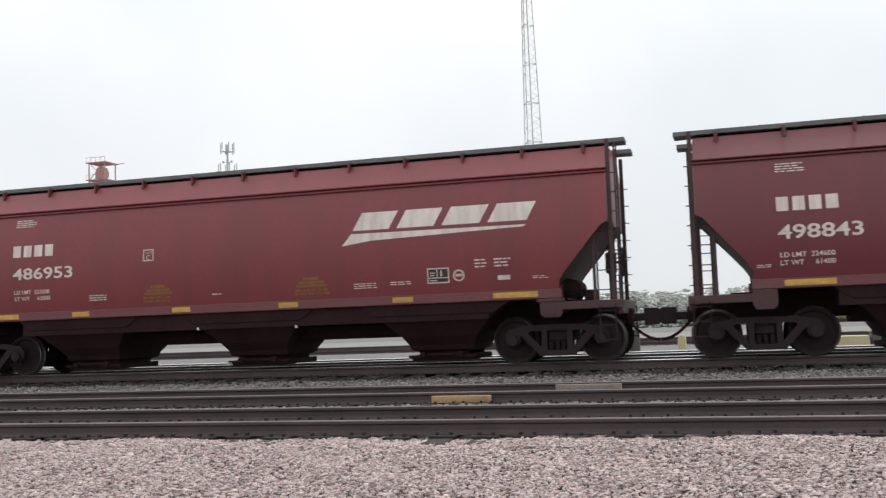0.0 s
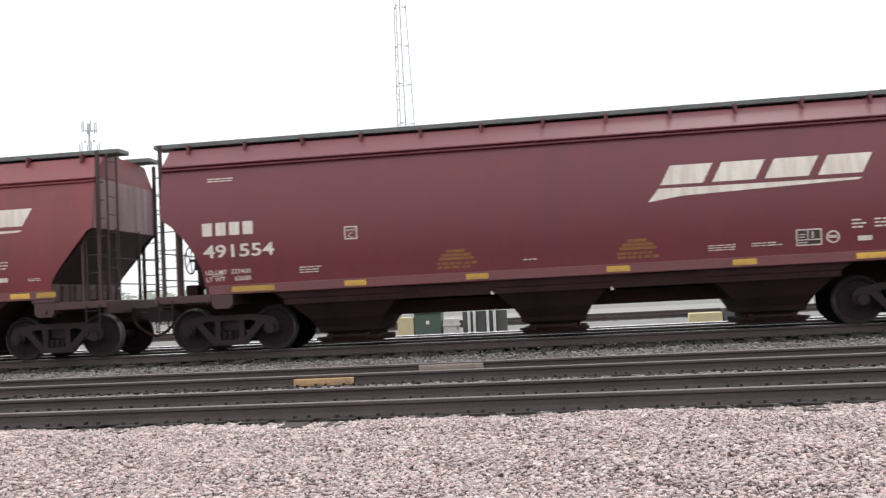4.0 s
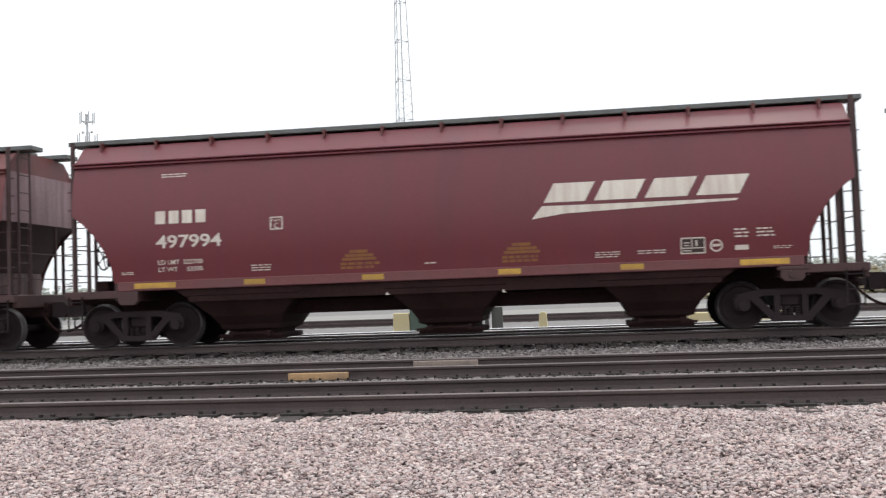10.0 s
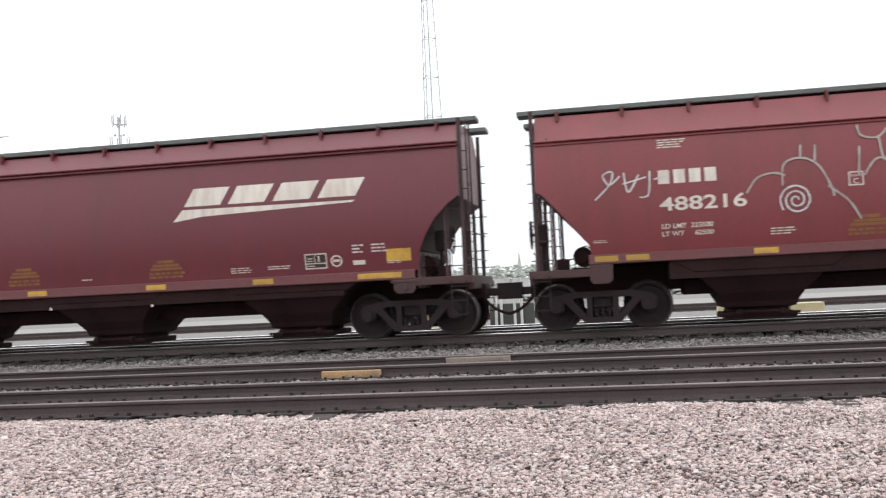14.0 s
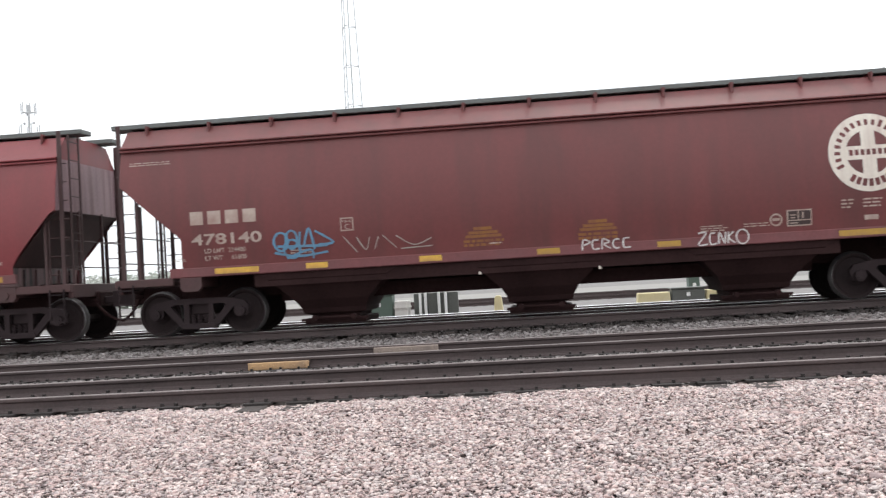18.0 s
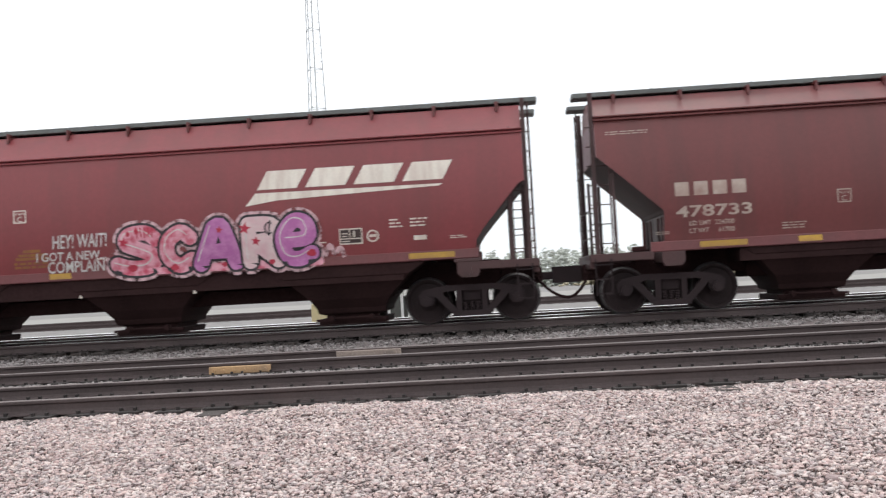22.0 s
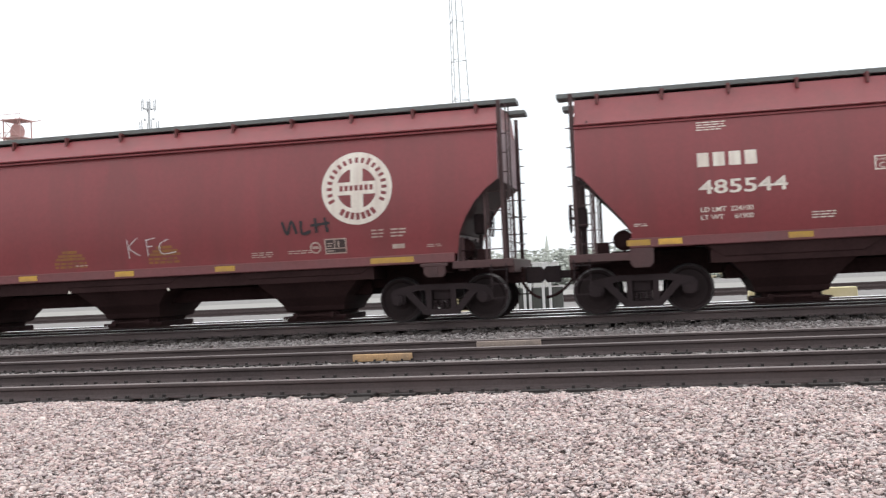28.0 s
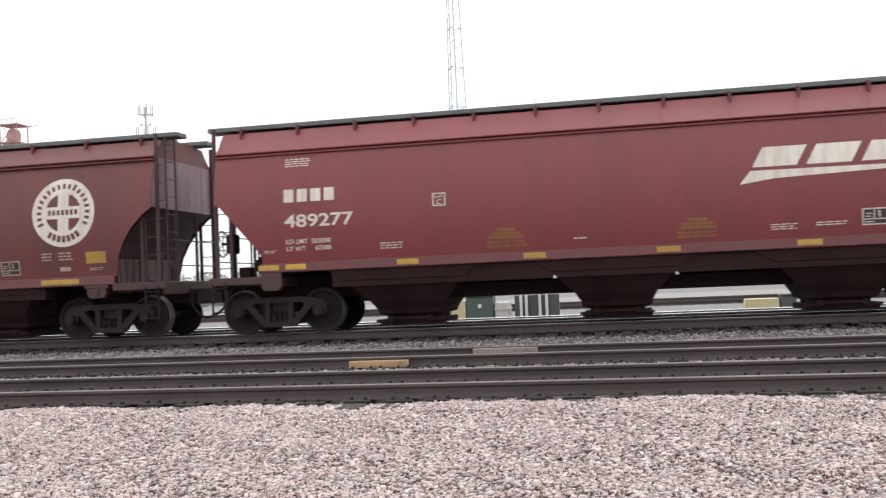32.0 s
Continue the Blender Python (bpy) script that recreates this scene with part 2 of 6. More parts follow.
def box(bm, x0, x1, y0, y1, z0, z1, bev=0.0, mi=0):
    vs = [bm.verts.new((x, y, z)) for x in (x0, x1) for y in (y0, y1) for z in (z0, z1)]
    fs = [bm.faces.new([vs[i] for i in q]) for q in ((0, 1, 3, 2), (4, 6, 7, 5), (0, 4, 5, 1), (2, 3, 7, 6), (0, 2, 6, 4), (1, 5, 7, 3))]
    for f in fs:
        f.material_index = mi
    if bev:
        es = list({e for f in fs for e in f.edges})
        bmesh.ops.bevel(bm, geom=es, offset=bev, segments=1, affect='EDGES', profile=0.5)


def prism(bm, pts, y0, y1, mi=0):
    """A polygon in x, z drawn out from y0 to y1."""
    a = [bm.verts.new((x, y0, z)) for x, z in pts]
    b = [bm.verts.new((x, y1, z)) for x, z in pts]
    n = len(pts)
    fs = [bm.faces.new(a), bm.faces.new(b[::-1])]
    fs += [bm.faces.new((a[i], b[i], b[(i + 1) % n], a[(i + 1) % n])) for i in range(n)]
    for f in fs:
        f.material_index = mi
    bmesh.ops.recalc_face_normals(bm, faces=fs)


def extrude_x(bm, pts, x0, x1, mi=0, caps=True, closed=True):
    """A polygon in y, z drawn out along x."""
    a = [bm.verts.new((x0, y, z)) for y, z in pts]
    b = [bm.verts.new((x1, y, z)) for y, z in pts]
    n = len(pts)
    fs = []
    for i in range(n if closed else n - 1):
        fs.append(bm.faces.new((a[i], a[(i + 1) % n], b[(i + 1) % n], b[i])))
    if caps and closed:
        fs += [bm.faces.new(a[::-1]), bm.faces.new(b)]
    for f in fs:
        f.material_index = mi
    bmesh.ops.recalc_face_normals(bm, faces=fs)
    return fs


def rod(bm, p, q, r, seg=6, mi=0):
    p, q = Vector(p), Vector(q)
    d = q - p
    rot = d.to_track_quat('Z', 'Y').to_matrix().to_4x4()
    made = bmesh.ops.create_cone(bm, cap_ends=True, segments=seg, radius1=r, radius2=r, depth=d.length,
                                 matrix=Matrix.Translation((p + q) / 2) @ rot)
    for f in {f for v in made["verts"] for f in v.link_faces}:
        f.material_index = mi


def lathe_y(bm, prof, seg=28, cx=0.0, cz=0.0, mats=None):
    """A profile of (radius, y) turned round an axis along y."""
    rings = []
    for r, y in prof:
        rings.append([bm.verts.new((cx + r * math.cos(2 * math.pi * k / seg), y, cz + r * math.sin(2 * math.pi * k / seg))) for k in range(seg)])
    for i in range(len(rings) - 1):
        for k in range(seg):
            f = bm.faces.new((rings[i][k], rings[i][(k + 1) % seg], rings[i + 1][(k + 1) % seg], rings[i + 1][k]))
            f.smooth = False
            if mats:
                f.material_index = mats[i]
    for ring in (rings[0], rings[-1]):
        bm.faces.new(ring)
    bmesh.ops.recalc_face_normals(bm, faces=bm.faces)


# ---- ground ----
TOP = 0.2                       # top of the rails
TRACKS = (9.69, 13.25, 21.72)  # middle of the tracks; the train runs on the last
GAUGE = 0.7535                  # half the distance of the rail heads


def ground_sheet():
    bm = bmesh.new()
    strips = [(-400, -0.25), (-30, -0.22), (2.0, -0.12), (8.2, -0.06), (19.8, -0.06), (23.8, -0.1), (27.0, -0.28), (45.0, -0.28), (120.0, -0.6), (900.0, -8.0), (2500.0, -14.0)]
    xs = [-2500, -600, -150, -60, -30, -15, 0, 15, 30, 60, 150, 600, 2500]
    grid = [[bm.verts.new((x, y, z)) for x in xs] for y, z in strips]
    for j in range(len(strips) - 1):
        for i in range(len(xs) - 1):
            f = bm.faces.new((grid[j][i], grid[j][i + 1], grid[j + 1][i + 1], grid[j + 1][i]))
            f.material_index = 0 if strips[j + 1][0] < 24.5 else 1
    return tagged(part("ground", bm, [GROUND, YARD]), "gravel railway yard ground, pinkish near the rails and pale beyond", "ground", kind="structure")


ground_sheet()

ROCK = []
for k in range(22):
    bm = bmesh.new()
    sx, sy, sz = random.uniform(0.9, 1.6), random.uniform(0.7, 1.15), random.uniform(0.34, 0.62)
    for i in range(9):
        d = Vector((random.gauss(0, 1), random.gauss(0, 1), random.gauss(0, 1))).normalized() * random.uniform(0.75, 1.25)
        bm.verts.new((d.x * sx, d.y * sy, d.z * sz))
    bmesh.ops.convex_hull(bm, input=bm.verts[:])
    bmesh.ops.delete(bm, geom=[v for v in bm.verts if not v.link_faces], context='VERTS')
    bmesh.ops.triangulate(bm, faces=bm.faces[:])
    bm.verts.index_update()
    bm.verts.ensure_lookup_table()
    ROCK.append((np.array([v.co[:] for v in bm.verts]), np.array([[v.index for v in f.verts] for f in bm.faces])))
    bm.free()


def stones(name, label, mat, count, x0, x1, y0, y1, size, height, seed, fan=False):
    """A heap of broken stone, one mesh."""
    rng = np.random.default_rng(seed)
    vs, fs, base = [], [], 0
    per = count // len(ROCK)
    for rv, rf in ROCK:
        n = per
        px = rng.uniform(x0, x1, n)
        py = rng.uniform(y0, y1, n)
        if fan:
            py = np.sqrt(rng.random(n) * (y1 ** 2 - y0 ** 2) + y0 ** 2)
            px = (x0 + x1) / 2 + (px - (x0 + x1) / 2) * (0.2 + 0.8 * py / y1)
        s = size * (0.4 + 1.05 * rng.random(n) ** 1.6) * 0.5
        ang = rng.uniform(0, 2 * np.pi, n)
        tilt = rng.uniform(-0.7, 0.7, n)
        pz = height(px, py) + rng.uniform(-0.3, 0.55, n) * size * 0.5
        c, sn, ct, st = np.cos(ang), np.sin(ang), np.cos(tilt), np.sin(tilt)
        v = rv[None] * s[:, None, None]
        y2 = v[..., 1] * ct[:, None] - v[..., 2] * st[:, None]
        z2 = v[..., 1] * st[:, None] + v[..., 2] * ct[:, None]
        x3 = v[..., 0] * c[:, None] - y2 * sn[:, None]
        y3 = v[..., 0] * sn[:, None] + y2 * c[:, None]
        vs.append(np.stack([x3 + px[:, None], y3 + py[:, None], z2 + pz[:, None]], -1).reshape(-1, 3))
        fs.append((rf[None] + (np.arange(n) * len(rv))[:, None, None] + base).reshape(-1, 3))
        base += n * len(rv)
    v, f = np.concatenate(vs), np.concatenate(fs)
    me = bpy.data.meshes.new(name)
    me.vertices.add(len(v))
    me.vertices.foreach_set("co", v.ravel())
    me.loops.add(len(f) * 3)
    me.loops.foreach_set("vertex_index", f.ravel().astype(np.int32))
    me.polygons.add(len(f))
    me.polygons.foreach_set("loop_start", np.arange(0, len(f) * 3, 3, dtype=np.int32))
    me.update()
    me.validate()
    me.materials.append(mat)
    return tagged(new(name, me), label, "ballast", kind="stuff")


def shoulder(x, y):
    return np.interp(y, [2, 5.7, 7.85, 8.33, 8.69, 8.83], [-0.12, -0.06, 0.012, 0.035, 0.035, 0.015]) + 0.018 * np.sin(x * 2.1 + y * 3) * np.sin(y * 2.3 + x)


# ---- tracks ----
RAIL_SECTION = [(-0.075, 0), (0.075, 0), (0.075, 0.012), (0.02, 0.03), (0.009, 0.055), (0.009, 0.125), (0.032, 0.14), (0.036, 0.148),
                (0.036, 0.178), (0.028, 0.188), (-0.028, 0.188), (-0.036, 0.178), (-0.036, 0.148), (-0.032, 0.14), (-0.009, 0.125), (-0.009, 0.055), (-0.02, 0.03), (-0.075, 0.012)]


def rail(y, name, shiny):
    bm = bmesh.new()
    k = 1.0 if shiny else 0.75      # the two yard tracks have light rail
    fs = extrude_x(bm, [(a * (1 + k) / 2, b * k) for a, b in RAIL_SECTION], -420, 400)
    for f in fs:
        if f.calc_center_median().z > (0.18 if shiny else 0.175 * k):
            f.material_index = 1
    return tagged(part(name, bm, [RAIL, RAILTOP if shiny else RAILHEAD], at=(0, y, TOP - 0.188 * k)), "rusty steel rail with a worn bright head on timber ties", "rail", "rails", kind="structure")


for k, yc in enumerate(TRACKS + (25.2,)):
    for s in (-1, 1):
        rail(yc + s * GAUGE, "rail", k > 1)

bm = bmesh.new()
box(bm, -0.11, 0.11, -1.3, 1.3, -0.18, 0.0, 0.012)
tie_mesh = part("tie", bm, TIE)
bm = bmesh.new()
box(bm, -0.125, 0.125, -0.18, 0.18, 0.0, 0.022, 0.004)
for sx in (-0.065, 0.065):
    for sy in (-0.1, 0.1):
        box(bm, sx - 0.014, sx + 0.014, sy - 0.016, sy + 0.016, 0.018, 0.05)
box(bm, -0.095, 0.095, 0.1, 0.18, 0.01, 0.07, 0.006)
plate_mesh = part("tie_plate", bm, PLATE)
for k, (yc, step) in enumerate(zip(TRACKS, (0.41, 0.385, 0.515))):
    track = tagged(new("track_bed"), "row of dark creosoted timber ties with steel tie plates", "railway track", "tracks", kind="structure")
    track.location = (0, yc, 0.041 if k < 2 else -0.006)
    x = (-17.016, -16.94, -24.1)[k]
    while x < (9 if k < 2 else 14):
        j = random.uniform(-0.02, 0.02)
        m = pose(x + j, random.uniform(-0.05, 0.05), random.uniform(-0.006, 0.004), 0, 0, random.uniform(-1.2, 1.2))
        o = share(tie_mesh, m, track, "tie")
        for s in (-1, 1):
            share(plate_mesh, Matrix.Translation((0, s * GAUGE, 0.0)), o, "tie_plate")
        x += step
    bm = bmesh.new()
    for x0, x1 in ((-120, -17 if k < 2 else -24), (9.2 if k < 2 else 14.2, 90)):
        x = x0
        while x < x1 - 0.3:
            box(bm, x - 0.11, x + 0.11, -1.3, 1.3, -0.18, 0.0)
            x += step
    far = part("ties_beyond", bm, TIE, track)
    far["kind"] = "stuff"
bpy.data.objects.remove(tie_mesh)
bpy.data.objects.remove(plate_mesh)


def joint_bar(x, y, length, z, mat, label):
    bm = bmesh.new()
    box(bm, -length / 2, length / 2, -0.025, 0.025, 0, 0.095, 0.008)
    for i in range(6):
        rod(bm, (-length / 2 + (i + 0.5) * length / 6, -0.05, 0.045), (-length / 2 + (i + 0.5) * length / 6, -0.02, 0.045), 0.016, 6)
    return tagged(part("joint_bar", bm, mat, at=(x, y, z)), label, "joint bar", "joint bars")


joint_bar(-3.43, TRACKS[1] - GAUGE - 0.05, 0.8, 0.062, ORANGE, "orange insulated joint bar bolted to the rail web")
joint_bar(-1.98, TRACKS[1] + GAUGE - 0.05, 0.93, 0.08, TAN, "weathered tan joint bar bolted to the far rail")

stones("ballast_shoulder", "heap of pinkish grey crushed stone ballast before the rails", STONES, 120000, -8.6, 5.4, 4.6, 8.93, 0.037, shoulder, 1, fan=True)
stones("ballast_shoulder", "crushed stone heaped between the tie ends", STONES, 9000, -9, 6, 8.2, 8.9, 0.05, lambda x, y: np.interp(y, [8.2, 8.5, 8.9], [0.02, 0.026, 0.02]) + 0.012 * np.sin(x * 3.1), 6)
stones("ballast_shoulder", "crushed stone ballast beside the rails", STONES, 7000, -24, 16, 3.2, 8.83, 0.09, lambda x, y: shoulder(x, y) - 0.03, 2)
flat = lambda z: (lambda x, y: z + 0.01 * np.sin(x * 1.7 + y * 2.2))
stones("ballast_between_ties", "dusty grey crushed stone between the ties", STONES_GREY, 24000, -10, 8, 8.93, 14.65, 0.06, lambda x, y: np.interp(y, [8.93, 10.5, 10.6, 10.8, 12.05, 12.3, 12.55, 13.95, 14.65], [-0.03, 0.0, 0.03, 0.05, 0.05, 0.035, 0.0, 0.0, 0.03]), 3)
stones("ballast_between_tracks", "grey crushed stone between two tracks", STONES_GREY, 12000, -17, 9, 14.35, 19.4, 0.075, flat(-0.03), 4)
stones("ballast_under_train", "oily crushed stone round the far track, darkened for shade", STONES_SHADED_OILY, 9000, -21, 12, 19.2, 24.2, 0.08, flat(-0.04), 5)

# ---- covered hopper cars ----
SIDE = 1.46        # half width of the body at the sill
SCALE = 1.0515     # the cars are drawn to 17.6 m over the couplers and stand 18.5 m long
CUT = {"S": [(0.0, 2.72), (0.12, 2.66), (0.86, 1.80), (0.98, 1.62), (1.0, 1.44)],
       "N": [(0.0, 3.08), (1.2, 1.99), (1.23, 1.93), (1.21, 1.44)],
       "C": [(0.0, 2.78), (0.22, 2.62), (0.48, 2.36), (0.68, 2.06), (0.82, 1.75), (0.88, 1.44)]}
ROOF = [(-1.40, 3.74), (-1.38, 3.80), (-0.98, 4.28), (-0.5, 4.33), (0.5, 4.33), (0.98, 4.28), (1.38, 3.80), (1.40, 3.74)]


def side_y(z):
    """Half width of the bowed side at a height."""
    return SIDE + 0.105 - (z - 2.42) ** 2 / 9.6 if z > 1.42 else SIDE


def arc_rods(bm, pts, r, seg=5):
    """A bent round bar or hose."""
    pts = [Vector(p) for p in pts]
    rings = []
    for i, p in enumerate(pts):
        d = (pts[min(i + 1, len(pts) - 1)] - pts[max(i - 1, 0)]).normalized()
        q = d.to_track_quat('Z', 'Y')
        rings.append([bm.verts.new(p + q @ Vector((r * math.cos(2 * math.pi * k / seg), r * math.sin(2 * math.pi * k / seg), 0))) for k in range(seg)])
    for a, b in zip(rings, rings[1:]):
        for k in range(seg):
            bm.faces.new((a[k], a[(k + 1) % seg], b[(k + 1) % seg], b[k]))
    bm.faces.new(rings[0][::-1])
    bm.faces.new(rings[-1])


def build_truck(car, x):
    """A three-piece freight truck with two turning wheelsets."""
    bm = bmesh.new()
    box(bm, -0.2, 0.2, -0.95, 0.95, 0.42, 0.68, 0.03)
    box(bm, -0.17, 0.17, -0.28, 0.28, 0.68, 0.8, 0.02)
    truck = part("truck", bm, TRUCK, car, "dark cast steel freight truck", at=(x, 0, 0))
    bm = bmesh.new()
    y0, y1 = -0.06, 0.06
    prism(bm, [(-1.05, 0.56), (-0.98, 0.68), (-0.55, 0.76), (0.55, 0.76), (0.98, 0.68), (1.05, 0.56), (0.72, 0.56), (0.5, 0.64), (-0.5, 0.64), (-0.72, 0.56)], y0, y1)
    for s in (-1, 1):
        prism(bm, [(s * 0.78, 0.6), (s * 0.62, 0.64), (s * 0.26, 0.24), (s * 0.36, 0.15)], y0, y1)
        prism(bm, [(s * 0.2, 0.64), (s * 0.31, 0.64), (s * 0.31, 0.22), (s * 0.2, 0.22)], y0, y1)
        prism(bm, [(s * 0.74, 0.6), (s * 1.06, 0.6), (s * 1.04, 0.42), (s * 0.98, 0.36), (s * 0.8, 0.36), (s * 0.74, 0.44)], y0 * 0.8, y1 * 0.8)
        rod(bm, (s * 0.889, -0.16, 0.457), (s * 0.889, 0.05, 0.457), 0.105, 12)
        rod(bm, (s * 0.889, -0.18, 0.457), (s * 0.889, -0.16, 0.457), 0.065, 8)
    prism(bm, [(-0.38, 0.14), (0.38, 0.14), (0.34, 0.25), (-0.34, 0.25)], y0 - 0.03, y1 + 0.03)
    frame_near = part("side_frame", bm, TRUCK, truck, at=(0, -1.0, 0))
    share(frame_near, pose(0, 1.0, 0, 0, 0, 180), truck)
    bm = bmesh.new()
    rings = []
    for k in range(12):
        r = 0.06 if k % 2 else 0.042
        rings.append([bm.verts.new((r * math.cos(a), r * math.sin(a), 0.25 + k * 0.0165)) for a in [2 * math.pi * i / 8 for i in range(8)]])
    for r0, r1 in zip(rings, rings[1:]):
        for i in range(8):
            bm.faces.new((r0[i], r0[(i + 1) % 8], r1[(i + 1) % 8], r1[i]))
    spring = part("spring", bm, TRUCK, truck, at=(-0.125, -1.0, 0))
    for i in (0, 0.125):
        share(spring, (i, -1.0, 0), truck)
    for i in (-0.125, 0, 0.125):
        share(spring, (i, 1.0, 0), truck)
    bm = bmesh.new()
    for s in (-1, 1):
        prof = [(0.09, 0.84), (0.12, 0.82), (0.2, 0.79), (0.36, 0.775), (0.395, 0.81), (0.44, 0.815), (0.455, 0.805), (0.457, 0.72), (0.485, 0.685), (0.485, 0.675), (0.39, 0.675), (0.36, 0.715), (0.15, 0.72), (0.09, 0.68)]
        sub = bmesh.new()
        lathe_y(sub, [(r, s * y) for r, y in prof], 32, mats=[0, 0, 0, 0, 0, 1, 1, 1, 0, 0, 0, 0, 0])
        tmp = bpy.data.meshes.new("tmp")
        sub.to_mesh(tmp)
        sub.free()
        bm.from_mesh(tmp)
        bpy.data.meshes.remove(tmp)
    rod(bm, (0, -0.9, 0), (0, 0.9, 0), 0.085, 10)
    for s in (-1, 1):
        for k in range(3):
            a = k * 2.094
            rod(bm, (0.25 * math.cos(a), s * 0.79, 0.25 * math.sin(a)), (0.25 * math.cos(a), s * 0.8, 0.25 * math.sin(a)), 0.028, 6)
    w = part("wheelset", bm, [WHEEL, TREAD], truck, "steel wheels on an axle", at=(-0.889, 0, 0.457))
    share(w, Matrix.Translation((0.889, 0, 0.457)), truck)
    return truck


def build_car(h, ext, style, paint, end_paint, bays=0.0, lift=0.0, drop=0.0, wide=0.93):
    """A three-bay covered hopper; x along the track, z from the rail; lift raises the eaves, drop lowers the sills, wide is half a hopper's length."""
    car = new("hopper_car")
    E = h + ext
    cut = [(a, z - (drop if z < 1.5 else 0)) for a, z in CUT[style]]
    top = 3.76 + lift
    # sides, end walls and slope sheets
    bm = bmesh.new()
    levels = sorted({round(k * 0.12, 3) for k in range(13, 33) if k * 0.12 < top - 0.02} | {z for a, z in cut} | {top})
    cz, ca = [z for a, z in cut[::-1]], [a for a, z in cut[::-1]]
    for s in (-1, 1):
        rows = []
        for z in levels:
            xe = E - float(np.interp(z, cz, ca))
            y = s * side_y(z)
            rows.append([bm.verts.new((xe * (k / 7 - 1), y, z)) for k in range(15)] + [bm.verts.new((xe, y - s * 0.02, z)), bm.verts.new((-xe, y - s * 0.02, z))])
        for r0, r1 in zip(rows, rows[1:]):
            for i in range(17):
                f = bm.faces.new((r0[i], r0[(i + 1) % 17], r1[(i + 1) % 17], r1[i]))
                f.smooth = i < 14
        bm.faces.new(rows[0])
        bm.faces.new(rows[-1])
    bmesh.ops.recalc_face_normals(bm, faces=bm.faces)
    bmesh.ops.split_edges(bm, edges=[e for e in bm.edges if len(e.link_faces) == 2 and e.link_faces[0].smooth != e.link_faces[1].smooth])
    body = part("body", bm, paint, car)
    wall = [z for z in levels if z >= cut[0][1]] + [top + 0.02]
    line = [(a + 0.015, z) for a, z in cut[:-1]]
    low = [(a + 0.025, z - 0.02) for a, z in line[::-1]]
    foot, knee = line[-1][0] + 0.03, line[-1][1]
    for s in (-1, 1):
        bm = bmesh.new()
        extrude_x(bm, [(-side_y(z) + 0.021, z) for z in wall] + [(side_y(z) - 0.021, z) for z in wall[::-1]], s * E - 0.012, s * E + 0.012)
        part("end_wall", bm, END_WALL, car, "dusty greyish end wall")
        bm = bmesh.new()
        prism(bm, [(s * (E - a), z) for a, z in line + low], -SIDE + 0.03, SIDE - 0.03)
        part("slope_sheet", bm, end_paint, car, "brown end slope sheet, darkened for shade")
        # upright sheet across the car below the slope
        bm = bmesh.new()
        box(bm, *sorted((s * (E - foot), s * (E - foot - 0.03))), -SIDE + 0.05, SIDE - 0.05, 1.0, knee + 0.02)
        for yy in (-1.0, -0.5, 0.5, 1.0):
            box(bm, *sorted((s * (E - foot), s * (E - foot + 0.04))), yy - 0.02, yy + 0.02, 1.0, knee - 0.06)
        part("bulkhead", bm, STREAKED, car, "streaked upright sheet under the slope")
    # roof
    bm = bmesh.new()
    extrude_x(bm, [(y, z + lift if z < 4 else z) for y, z in ROOF], -E, E)
    roof = part("roof", bm, paint, car, "sloped roof sheet")
    bm = bmesh.new()
    box(bm, -E - 0.01, E + 0.01, -0.045, 0.02, 3.70, 3.735, 0.006)
    box(bm, -E - 0.01, E + 0.01, -0.06, 0.02, 3.765, 3.80, 0.008)
    rib = part("eave_rib", bm, paint, roof, at=(0, -1.395, lift))
    share(rib, pose(0, 1.395, lift, 0, 0, 180), roof)
    bm = bmesh.new()
    box(bm, -E + 0.3, E - 0.3, -0.42, 0.42, 4.3, 4.5, 0.04)
    for k in range(8):
        x = -E + 1.3 + k * (2 * E - 2.6) / 7
        box(bm, x - 0.03, x + 0.03, -0.45, 0.45, 4.48, 4.54, 0.01)
    part("hatch_trough", bm, GALV, roof, "long grey loading hatch cover")
    bm = bmesh.new()
    box(bm, -E - 0.36, E + 0.36, -0.24, 0.24, -0.02, 0.075, 0.01)
    k = -E - 0.3
    while k < E + 0.3:
        box(bm, k - 0.012, k + 0.012, -0.25, 0.25, -0.025, 0.0)
        k += 0.32
    board = part("running_board", bm, GALV, roof, "grey steel grating walkway", at=(0, -0.74, 4.36))
    share(board, pose(0, 0.74, 4.36, 0, 0, 180), roof)
    bm = bmesh.new()
    prism(bm, [(-0.045, 0.0), (0.045, 0.0), (0.03, -0.14), (-0.03, -0.14)], -0.2, -0.17)
    box(bm, -0.035, 0.035, -0.22, 0.1, -0.05, -0.012)
    box(bm, -0.02, 0.02, -0.25, -0.2, -0.2, 0.0)
    bracket = None
    n = 13
    for i in range(n):
        x = -E + 0.45 + i * (2 * E - 0.9) / (n - 1)
        if bracket is None:
            bracket = part("bracket", bm, OXIDE_DARK, roof, at=(x, -0.86, 4.36))
        else:
            share(bracket, (x, -0.86, 4.36), roof)
        share(bracket, pose(x, 0.86, 4.36, 0, 0, 180), roof)
    # side sills
    bm = bmesh.new()
    extrude_x(bm, [(y, z - drop) for y, z in ((0.0, 1.465), (-0.014, 1.45), (-0.014, 1.285), (0.0, 1.27), (0.08, 1.27), (0.08, 1.465))], -E + 0.95, E - 0.95)
    sill = part("side_sill", bm, SILL, car, "dusty side sill", at=(0, -SIDE, 0))
    share(sill, pose(0, SIDE, 0, 0, 0, 180), car)
    # bolster plates, end sills, decks
    for s in (-1, 1):
        bm = bmesh.new()
